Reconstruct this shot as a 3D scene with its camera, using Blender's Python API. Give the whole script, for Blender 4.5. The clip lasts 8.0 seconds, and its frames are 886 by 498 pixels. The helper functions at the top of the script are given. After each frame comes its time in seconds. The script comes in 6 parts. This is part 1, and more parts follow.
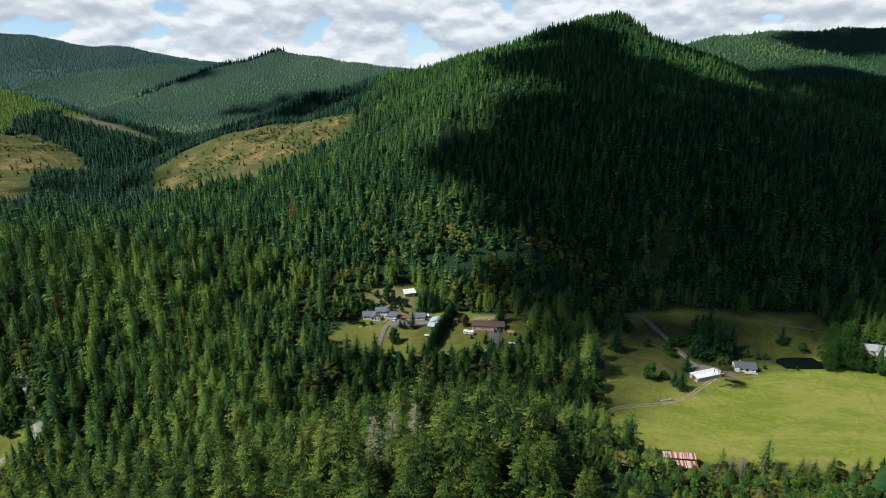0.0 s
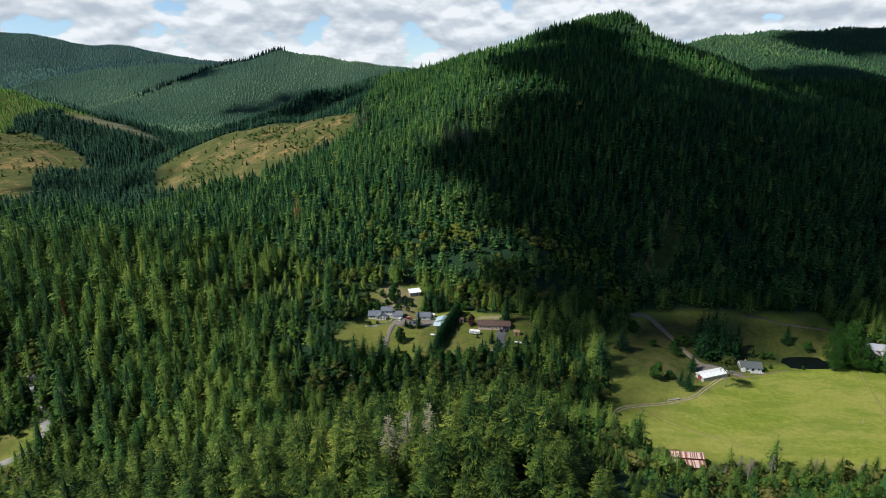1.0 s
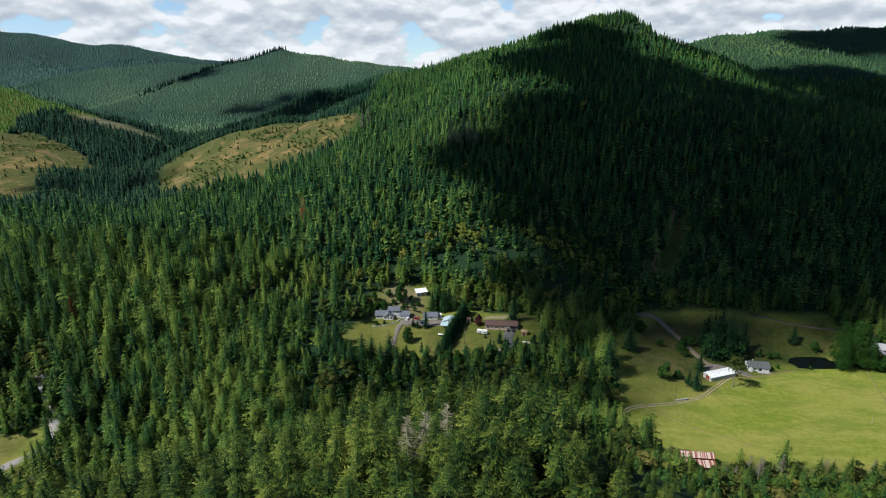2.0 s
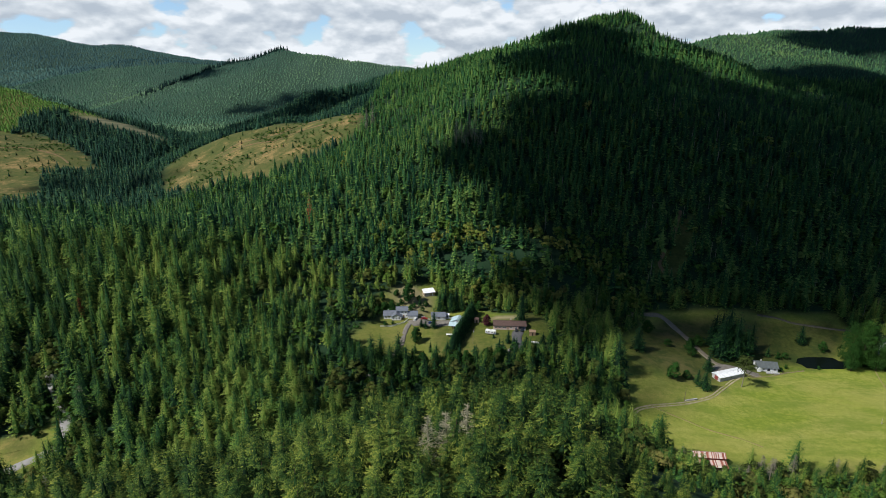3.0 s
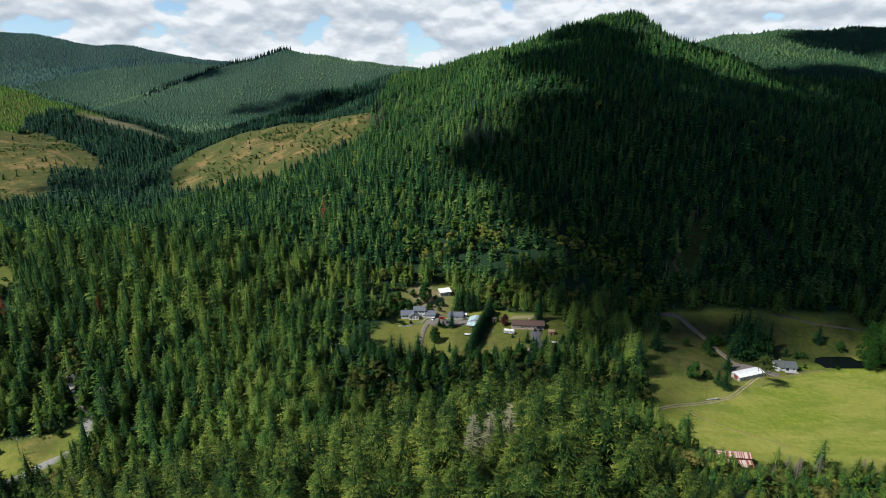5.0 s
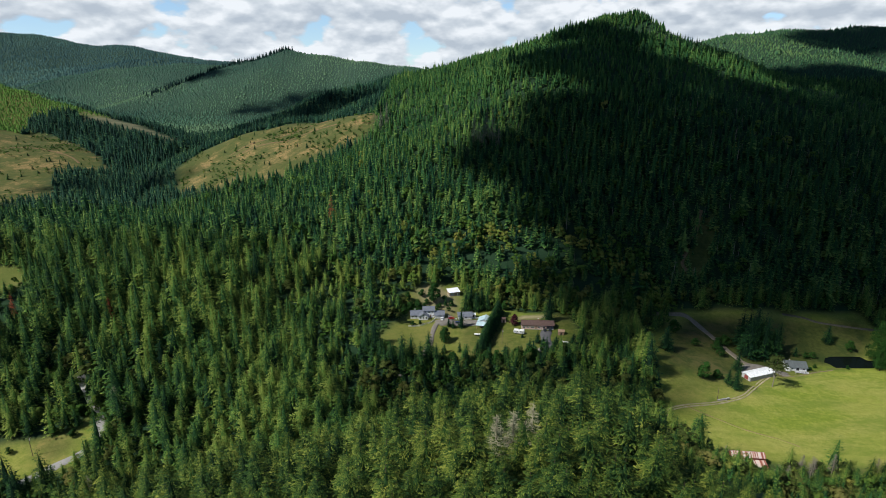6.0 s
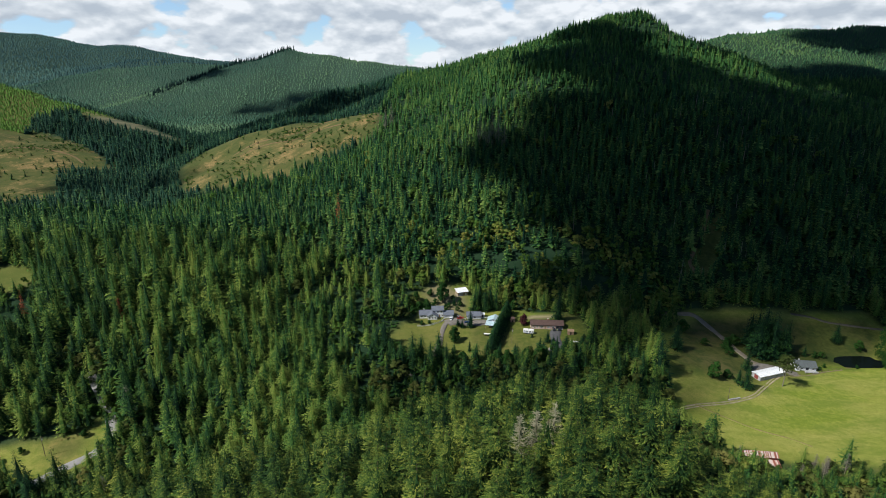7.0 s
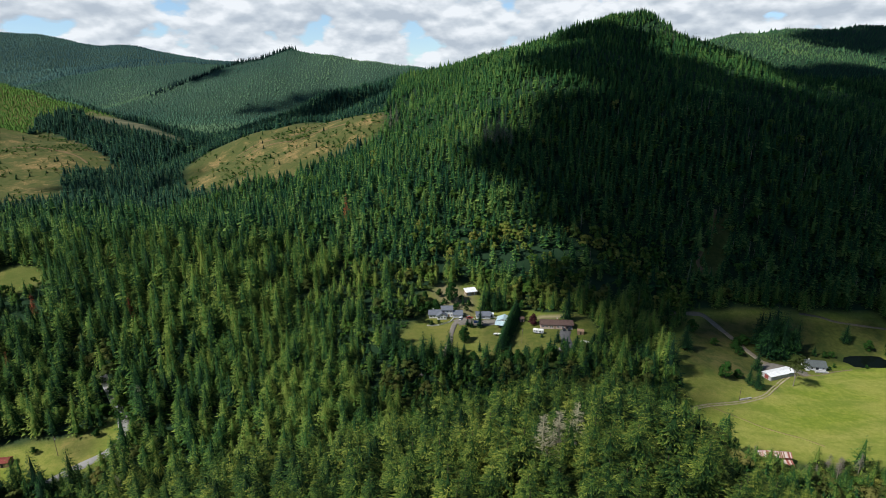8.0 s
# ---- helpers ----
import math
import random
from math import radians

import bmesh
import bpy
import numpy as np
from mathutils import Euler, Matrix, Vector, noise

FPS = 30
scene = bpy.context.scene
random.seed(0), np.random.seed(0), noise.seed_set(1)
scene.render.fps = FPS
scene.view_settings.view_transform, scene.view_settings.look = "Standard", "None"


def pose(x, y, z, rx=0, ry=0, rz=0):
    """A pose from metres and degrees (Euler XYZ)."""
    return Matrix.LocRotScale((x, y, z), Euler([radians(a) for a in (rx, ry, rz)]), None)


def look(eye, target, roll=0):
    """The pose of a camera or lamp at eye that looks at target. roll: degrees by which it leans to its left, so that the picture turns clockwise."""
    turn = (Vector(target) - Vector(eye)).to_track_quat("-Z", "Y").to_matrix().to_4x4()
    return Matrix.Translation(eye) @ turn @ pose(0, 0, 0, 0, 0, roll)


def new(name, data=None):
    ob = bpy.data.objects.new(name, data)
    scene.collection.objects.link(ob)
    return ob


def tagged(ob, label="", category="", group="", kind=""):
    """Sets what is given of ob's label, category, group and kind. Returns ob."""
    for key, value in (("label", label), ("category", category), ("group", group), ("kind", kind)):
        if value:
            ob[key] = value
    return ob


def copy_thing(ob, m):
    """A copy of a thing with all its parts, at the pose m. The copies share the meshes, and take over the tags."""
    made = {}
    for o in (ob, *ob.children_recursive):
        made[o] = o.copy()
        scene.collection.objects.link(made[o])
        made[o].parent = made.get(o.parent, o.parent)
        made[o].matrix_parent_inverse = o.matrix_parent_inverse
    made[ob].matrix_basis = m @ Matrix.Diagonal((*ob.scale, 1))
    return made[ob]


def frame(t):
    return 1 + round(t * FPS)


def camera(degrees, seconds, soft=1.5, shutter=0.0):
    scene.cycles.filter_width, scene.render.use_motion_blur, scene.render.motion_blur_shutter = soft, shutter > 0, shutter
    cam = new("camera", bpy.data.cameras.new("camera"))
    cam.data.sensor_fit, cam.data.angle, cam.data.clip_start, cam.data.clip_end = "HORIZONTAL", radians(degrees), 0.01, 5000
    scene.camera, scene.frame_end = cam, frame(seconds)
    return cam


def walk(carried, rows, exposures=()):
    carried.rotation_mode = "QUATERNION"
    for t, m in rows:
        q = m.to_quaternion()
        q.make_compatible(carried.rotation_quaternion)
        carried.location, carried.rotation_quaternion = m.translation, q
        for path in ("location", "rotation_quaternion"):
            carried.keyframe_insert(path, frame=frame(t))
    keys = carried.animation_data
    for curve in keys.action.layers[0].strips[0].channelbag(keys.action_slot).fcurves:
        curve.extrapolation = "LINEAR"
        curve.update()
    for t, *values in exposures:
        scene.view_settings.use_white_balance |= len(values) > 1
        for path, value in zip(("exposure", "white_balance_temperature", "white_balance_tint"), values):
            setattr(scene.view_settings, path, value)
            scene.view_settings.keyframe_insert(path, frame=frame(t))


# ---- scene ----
cam = camera(73.7, 8.0, soft=0.6)
METRES, EYE, TILT, LEAN, TURN = 46.0, 200.0, -18.2, 0.0, 0.0
ROWS = [
    (0.0, 0.0, 0.0, 0.0, 0.0, 0.0, -0.0),
    (0.5, -0.0444, -0.0004, 0.0006, -0.02, -0.02, -0.02),
    (1.0, -0.0933, 0.0, 0.001, -0.03, -0.06, -0.04),
    (1.5, -0.1469, 0.0005, 0.001, -0.04, -0.08, -0.05),
    (3.0, -0.3257, -0.0002, 0.0038, -0.02, -0.08, -0.05),
    (3.5, -0.3902, 0.0004, 0.0027, -0.02, -0.08, -0.04),
    (4.0, -0.4555, 0.0016, 0.0013, -0.01, -0.07, -0.03),
    (4.5, -0.5221, 0.0045, 0.0, 0.01, -0.09, -0.03),
    (6.0, -0.7265, 0.0102, -0.0021, 0.07, -0.08, 0.02),
    (6.5, -0.7951, 0.0115, -0.0026, 0.08, -0.1, 0.03),
    (7.0, -0.8639, 0.0122, -0.0029, 0.08, -0.1, 0.04),
    (7.5, -0.932, 0.0136, -0.0027, 0.1, -0.13, 0.04),
    (8.0, -0.9997, 0.0148, -0.0026, 0.13, -0.12, 0.05),
]
walk(cam, [(t, pose(0, 0, EYE, TILT, LEAN, TURN) @ pose(METRES * x, METRES * y, METRES * z, 90 + pitch, roll, yaw)) for t, x, y, z, yaw, pitch, roll in ROWS],
     exposures=[(0.0, 0.16, 6250, 9), (8.0, 0.16, 6250, 9)])

# ---- light: high summer sun from the west, broken cumulus ----
SUN = Vector((-0.61, -0.28, 0.74)).normalized()
lamp = bpy.data.lights.new("sun", "SUN")
lamp.energy, lamp.angle, lamp.color = 5.0, radians(1.1), (1.0, 0.95, 0.86)
sun = new("sun", lamp)
sun.matrix_basis = look((0, 0, 600), Vector((0, 0, 600)) - SUN)

world = bpy.data.worlds.new("sky")
scene.world = world
world.use_nodes = True
wt = world.node_tree
wt.nodes.clear()


def wire(tree, kind, **kw):
    """A node with the named inputs set; an input given as a socket is linked."""
    n = tree.nodes.new(kind)
    for k, v in kw.items():
        k = k.replace("_", " ")
        if isinstance(v, bpy.types.NodeSocket):
            tree.links.new(v, n.inputs[k])
        else:
            n.inputs[k].default_value = v
    return n


def ramp(tree, fac, stops):
    n = tree.nodes.new("ShaderNodeValToRGB")
    tree.links.new(fac, n.inputs[0])
    els = n.color_ramp.elements
    while len(els) < len(stops):
        els.new(0.5)
    for e, (p, c) in zip(els, stops):
        e.position = p
        e.color = (*c, 1) if len(c) == 3 else c
    return n.outputs[0]


def mapped(tree, vec, scale, move=(0, 0, 0)):
    n = wire(tree, "ShaderNodeMapping", Vector=vec)
    n.inputs["Scale"].default_value = scale
    n.inputs["Location"].default_value = move
    return n.outputs[0]


def calc(tree, kind, a, b, c=None):
    n = tree.nodes.new("ShaderNodeMath")
    n.operation = kind
    for k, v in enumerate((a, b, c)):
        if isinstance(v, bpy.types.NodeSocket):
            tree.links.new(v, n.inputs[k])
        elif v is not None:
            n.inputs[k].default_value = v
    return n.outputs[0]


sky = wt.nodes.new("ShaderNodeTexSky")
sky.sky_type, sky.sun_disc = "NISHITA", False
sky.sun_elevation = math.asin(SUN.z)
sky.sun_rotation = math.atan2(SUN.x, SUN.y)
sky.dust_density, sky.ozone_density = 0.3, 3.0
direction = wt.nodes.new("ShaderNodeTexCoord").outputs["Generated"]
lifted = wire(wt, "ShaderNodeVectorMath", Vector=direction)
lifted.inputs[1].default_value = (0, 0, 0.07)
wt.links.new(lifted.outputs[0], sky.inputs[0])
# a layer of cumulus: crowded together towards the horizon, with more blue between them overhead
CLOUD_SCALE = (9.0, 9.0, 19.0)
puffs = wire(wt, "ShaderNodeTexNoise", Vector=mapped(wt, direction, CLOUD_SCALE, (1.3, 0.4, 0.2)), Scale=1.0, Detail=8.0, Roughness=0.5)
lower = wire(wt, "ShaderNodeTexNoise", Vector=mapped(wt, direction, CLOUD_SCALE, (1.3, 0.4, 0.42)), Scale=1.0, Detail=8.0, Roughness=0.5)


def heaped(base, move):
    """Cauliflower heads on the broad masses."""
    cells = wire(wt, "ShaderNodeTexVoronoi", Vector=mapped(wt, direction, (26.0, 26.0, 38.0), move), Scale=1.0)
    cells.feature = "SMOOTH_F1"
    cells.inputs["Smoothness"].default_value = 0.35
    small = wire(wt, "ShaderNodeTexVoronoi", Vector=mapped(wt, direction, (66.0, 66.0, 90.0), move), Scale=1.0)
    small.feature = "SMOOTH_F1"
    small.inputs["Smoothness"].default_value = 0.3
    n = calc(wt, "MULTIPLY_ADD", cells.outputs["Distance"], -0.17, calc(wt, "ADD", base, 0.105))
    return calc(wt, "MULTIPLY_ADD", small.outputs["Distance"], -0.06, n)


up = wire(wt, "ShaderNodeSeparateXYZ", Vector=direction).outputs[2]
thin = ramp(wt, up, [(0.085, (0, 0, 0)), (0.22, (1, 1, 1))])
sky_bg = wire(wt, "ShaderNodeBackground", Color=sky.outputs[0], Strength=calc(wt, "MULTIPLY_ADD", thin, -0.06, 0.13))
mass, below = heaped(puffs.outputs[0], (0.3, 0.1, 0.0)), heaped(lower.outputs[0], (0.3, 0.1, 0.4))
dense = calc(wt, "MULTIPLY_ADD", thin, -0.34, mass)
cover = ramp(wt, dense, [(0.335, (0, 0, 0)), (0.395, (1, 1, 1))])
lit = calc(wt, "MULTIPLY_ADD", calc(wt, "SUBTRACT", mass, below), 2.6, 0.52)
shade = ramp(wt, lit, [(0.22, (0.44, 0.49, 0.55)), (0.5, (0.60, 0.64, 0.68)), (0.75, (0.80, 0.82, 0.84))])
# overhead one sees the grey undersides
cloud_bg = wire(wt, "ShaderNodeBackground", Color=shade, Strength=calc(wt, "MULTIPLY_ADD", thin, -0.89, 1.0))
sky_mix = wire(wt, "ShaderNodeMixShader", Fac=cover)
wt.links.new(sky_bg.outputs[0], sky_mix.inputs[1])
wt.links.new(cloud_bg.outputs[0], sky_mix.inputs[2])
out = wt.nodes.new("ShaderNodeOutputWorld")
wt.links.new(sky_mix.outputs[0], out.inputs[0])

# ---- materials ----
def material(name, rough=0.8, spec=0.3, metal=0.0):
    m = bpy.data.materials.new(name)
    m.use_nodes = True
    t = m.node_tree
    b = t.nodes["Principled BSDF"]
    b.inputs["Roughness"].default_value = rough
    b.inputs["Specular IOR Level"].default_value = spec
    b.inputs["Metallic"].default_value = metal
    return m, t, b


def relief(t, b, height, strength, distance):
    n = wire(t, "ShaderNodeBump", Strength=strength, Distance=distance, Height=height)
    t.links.new(n.outputs[0], b.inputs["Normal"])


def mix(t, fac, a, c):
    n = t.nodes.new("ShaderNodeMix")
    n.data_type = "RGBA"
    for k, v in ((0, fac), (6, a), (7, c)):
        if isinstance(v, bpy.types.NodeSocket):
            t.links.new(v, n.inputs[k])
        elif k == 0:
            n.inputs[k].default_value = v
        else:
            n.inputs[k].default_value = (*v, 1)
    return n.outputs[2]


def noise_fac(t, scale, detail=4.0, rough=0.55, vec=None):
    vec = vec or t.nodes.new("ShaderNodeNewGeometry").outputs["Position"]
    return wire(t, "ShaderNodeTexNoise", Vector=vec, Scale=scale, Detail=detail, Roughness=rough).outputs[0]


def plain(name, colour, rough=0.7, spec=0.3, metal=0.0, wear=0.25, scale=0.8, colour2=None):
    """Paint, timber, metal and the like: a base colour with stains at two scales and fine relief."""
    m, t, b = material(name, rough, spec, metal)
    pos = t.nodes.new("ShaderNodeTexCoord").outputs["Object"]
    big, fine = noise_fac(t, scale, 5.0, 0.6, pos), noise_fac(t, scale * 9, 4.0, 0.6, pos)
    dark = colour2 or tuple(c * (1 - wear) for c in colour)
    c = mix(t, ramp(t, big, [(0.35, (0, 0, 0)), (0.65, (1, 1, 1))]), dark, colour)
    c = mix(t, wire(t, "ShaderNodeMath", Value=fine).outputs[0], tuple(x * 0.85 for x in colour), c)
    t.links.new(c, b.inputs["Base Color"])
    relief(t, b, fine, 0.25, 0.02)
    return m


def foliage(name, stops, through_light=0.22, spray=0.0, grain=2.6):
    """Needles and leaves: the tint of each tree runs from old growth, with inner shade put in, to fresh tips.
    spray: the share of gaps between the sprays of a branch; grain: sprays to the metre."""
    m, t, b = material(name, 0.7, 0.06)
    tint = wire(t, "ShaderNodeAttribute")
    tint.attribute_name = "tint"
    rnd = t.nodes.new("ShaderNodeObjectInfo").outputs["Random"]
    pos = t.nodes.new("ShaderNodeNewGeometry").outputs["Position"]
    fine = wire(t, "ShaderNodeTexNoise", Vector=pos, Scale=grain, Detail=2.0).outputs[0]
    spread = wire(t, "ShaderNodeTexNoise", Vector=pos, Scale=0.9, Detail=2.0).outputs[0]
    stand = wire(t, "ShaderNodeTexNoise", Vector=pos, Scale=0.012, Detail=3.0).outputs[0]
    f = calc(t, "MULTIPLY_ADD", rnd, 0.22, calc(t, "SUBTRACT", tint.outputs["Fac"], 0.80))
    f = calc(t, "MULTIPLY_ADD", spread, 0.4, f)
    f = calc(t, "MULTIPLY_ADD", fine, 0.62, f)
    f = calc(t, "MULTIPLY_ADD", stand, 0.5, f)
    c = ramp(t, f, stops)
    t.links.new(c, b.inputs["Base Color"])
    relief(t, b, fine, 0.5, 0.4 / grain)
    back = wire(t, "ShaderNodeBsdfTranslucent", Color=c)
    both = wire(t, "ShaderNodeMixShader", Fac=through_light)
    t.links.new(b.outputs[0], both.inputs[1])
    t.links.new(back.outputs[0], both.inputs[2])
    last = both
    if spray:
        holes = ramp(t, wire(t, "ShaderNodeTexNoise", Vector=pos, Scale=grain * 0.9, Detail=1.5).outputs[0], [(spray - 0.01, (0, 0, 0)), (spray + 0.01, (1, 1, 1))])
        last = wire(t, "ShaderNodeMixShader", Fac=holes)
        t.links.new(wire(t, "ShaderNodeBsdfTransparent").outputs[0], last.inputs[1])
        t.links.new(both.outputs[0], last.inputs[2])
    t.links.new(last.outputs[0], t.nodes["Material Output"].inputs[0])
    return m


GREENS = [(0.0, (0.005, 0.020, 0.010)), (0.38, (0.020, 0.064, 0.019)), (0.7, (0.064, 0.134, 0.023)), (1.0, (0.165, 0.215, 0.042))]
NEEDLES = foliage("conifer_needles", GREENS, 0.14)
SPUR_NEEDLES = foliage("olive_conifer_needles", [(0.0, (0.005, 0.017, 0.007)), (0.38, (0.021, 0.055, 0.014)), (0.7, (0.078, 0.124, 0.020)), (1.0, (0.22, 0.24, 0.045))], 0.18)
HILL_NEEDLES = foliage("hill_conifer_needles", [(0.0, (0.003, 0.018, 0.012)), (0.38, (0.013, 0.051, 0.019)), (0.7, (0.044, 0.110, 0.026)), (1.0, (0.125, 0.19, 0.045))], 0.12, grain=1.2)
RIDGE_NEEDLES = foliage("ridge_conifer_needles", [(0.0, (0.005, 0.020, 0.015)), (0.38, (0.015, 0.052, 0.032)), (0.7, (0.046, 0.108, 0.046)), (1.0, (0.13, 0.19, 0.06))], 0.12, grain=0.8)
OLIVE_LEAVES = foliage("olive_brown_leaves", [(0.0, (0.020, 0.032, 0.010)), (0.4, (0.052, 0.074, 0.018)), (0.75, (0.095, 0.112, 0.028)), (1.0, (0.16, 0.155, 0.045))], 0.2)
# distance haze painted into the needle colours of the far forests
HAZE_BLUE_NEEDLES = foliage("haze_blue_mountain_needles", [(0.0, (0.016, 0.042, 0.050)), (0.45, (0.034, 0.080, 0.086)), (1.0, (0.07, 0.14, 0.115))], grain=0.3)
HAZE_NEEDLES = foliage("haze_tinted_needles", [(0.0, (0.010, 0.030, 0.026)), (0.4, (0.028, 0.072, 0.058)), (0.75, (0.062, 0.135, 0.085)), (1.0, (0.12, 0.20, 0.105))], grain=0.5)
LEAVES = foliage("broad_leaves", [(0.0, (0.012, 0.042, 0.010)), (0.4, (0.032, 0.088, 0.015)), (0.75, (0.09, 0.15, 0.025)), (1.0, (0.20, 0.20, 0.045))], 0.22)
YOUNG_NEEDLES = foliage("young_green_needles", [(0.0, (0.025, 0.07, 0.014)), (0.4, (0.055, 0.125, 0.022)), (1.0, (0.12, 0.20, 0.035))], 0.15, grain=0.8)
DRY_NEEDLES = foliage("dead_needles", [(0.0, (0.09, 0.025, 0.012)), (1.0, (0.26, 0.08, 0.035))], 0.1)
GREY_NEEDLES = foliage("grey_lichened_needles", [(0.0, (0.05, 0.07, 0.045)), (0.5, (0.12, 0.135, 0.09)), (1.0, (0.24, 0.24, 0.17))], 0.1)
PLUM_LEAVES = foliage("plum_leaves", [(0.0, (0.02, 0.008, 0.010)), (1.0, (0.07, 0.02, 0.025))], 0.15)
BARK = plain("bark", (0.10, 0.075, 0.055), 0.95, 0.1, wear=0.5, scale=1.5)
PALE_BARK = plain("pale_bark", (0.26, 0.23, 0.19), 0.95, 0.1, wear=0.4, scale=1.5)
BLEACHED = plain("bleached_wood", (0.40, 0.37, 0.25), 0.9, 0.15, wear=0.35, scale=1.2)


def ground_material():
    """Forest floor, pasture, dry clearcut and bare earth, mixed by the land cover of the sheet."""
    m, t, b = material("ground_cover", 0.95, 0.1)
    pos = t.nodes.new("ShaderNodeNewGeometry").outputs["Position"]
    att = wire(t, "ShaderNodeAttribute")
    att.attribute_name = "cover"
    sep = t.nodes.new("ShaderNodeSeparateColor")
    t.links.new(att.outputs["Color"], sep.inputs[0])
    patch = noise_fac(t, 0.018, 6.0, 0.6, pos)
    tuft = noise_fac(t, 0.35, 6.0, 0.65, pos)
    fine = noise_fac(t, 3.0, 4.0, 0.6, pos)
    # mowing and grazing streaks run across the pasture
    drag = wire(t, "ShaderNodeTexNoise", Vector=mapped(t, pos, (0.016, 0.045, 0.1)), Scale=1.0, Detail=6.0, Roughness=0.6).outputs[0]
    floor = mix(t, tuft, (0.011, 0.032, 0.016), (0.024, 0.050, 0.022))
    # paler, bluer floor towards the farther hills: distance haze put into the colour
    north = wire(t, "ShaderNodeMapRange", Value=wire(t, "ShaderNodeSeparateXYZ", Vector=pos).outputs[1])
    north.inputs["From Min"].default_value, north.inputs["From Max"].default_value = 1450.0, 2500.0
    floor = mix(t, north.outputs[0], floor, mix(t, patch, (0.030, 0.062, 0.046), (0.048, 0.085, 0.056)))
    green = mix(t, ramp(t, tuft, [(0.38, (0, 0, 0)), (0.62, (1, 1, 1))]), (0.148, 0.192, 0.022), (0.235, 0.272, 0.040))
    straw = mix(t, ramp(t, tuft, [(0.36, (0, 0, 0)), (0.64, (1, 1, 1))]), (0.235, 0.25, 0.05), (0.35, 0.31, 0.10))
    grass = mix(t, ramp(t, drag, [(0.40, (0, 0, 0)), (0.70, (0.85, 0.85, 0.85))]), green, straw)
    grass = mix(t, ramp(t, patch, [(0.45, (0, 0, 0)), (0.75, (0.6, 0.6, 0.6))]), grass, (0.33, 0.30, 0.09))
    clump = noise_fac(t, 1.0, 6.0, 0.7, mapped(t, pos, (0.030, 0.085, 0.1)))
    grass = mix(t, ramp(t, clump, [(0.38, (0.6, 0.6, 0.6)), (0.52, (0, 0, 0))]), grass, (0.115, 0.168, 0.020))
    grass = mix(t, ramp(t, clump, [(0.54, (0, 0, 0)), (0.70, (0.7, 0.7, 0.7))]), grass, (0.33, 0.30, 0.075))
    grass = mix(t, ramp(t, fine, [(0.42, (0.5, 0.5, 0.5)), (0.55, (0, 0, 0))]), grass, (0.105, 0.150, 0.020))
    # rough weedy grass, with some of the upper meadow's cloud shade in its colour
    rough_grass = mix(t, ramp(t, tuft, [(0.3, (0, 0, 0)), (0.7, (1, 1, 1))]), (0.030, 0.046, 0.010), (0.072, 0.080, 0.020))
    rough_grass = mix(t, ramp(t, patch, [(0.45, (0, 0, 0)), (0.7, (0.7, 0.7, 0.7))]), rough_grass, (0.115, 0.095, 0.040))
    weeds = noise_fac(t, 0.11, 5.0, 0.65, pos)
    rough_grass = mix(t, ramp(t, weeds, [(0.40, (0.75, 0.75, 0.75)), (0.50, (0, 0, 0))]), rough_grass, (0.030, 0.050, 0.012))
    dry = mix(t, ramp(t, noise_fac(t, 0.022, 8.0, 0.7, pos), [(0.48, (0, 0, 0)), (0.60, (1, 1, 1))]), (0.058, 0.076, 0.022), (0.255, 0.175, 0.075))
    dry = mix(t, ramp(t, noise_fac(t, 0.10, 5.0, 0.65, pos), [(0.44, (0.8, 0.8, 0.8)), (0.54, (0, 0, 0))]), dry, (0.088, 0.092, 0.028))
    dry = mix(t, ramp(t, tuft, [(0.42, (0.55, 0.55, 0.55)), (0.58, (0, 0, 0))]), dry, (0.080, 0.086, 0.028))
    earth = mix(t, tuft, (0.25, 0.20, 0.12), (0.42, 0.35, 0.22))
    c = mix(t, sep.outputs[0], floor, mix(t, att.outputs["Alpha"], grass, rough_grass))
    c = mix(t, sep.outputs[1], c, dry)
    c = mix(t, sep.outputs[2], c, earth)
    t.links.new(c, b.inputs["Base Color"])
    relief(t, b, tuft, 0.5, 0.6)
    return m


GROUND = ground_material()

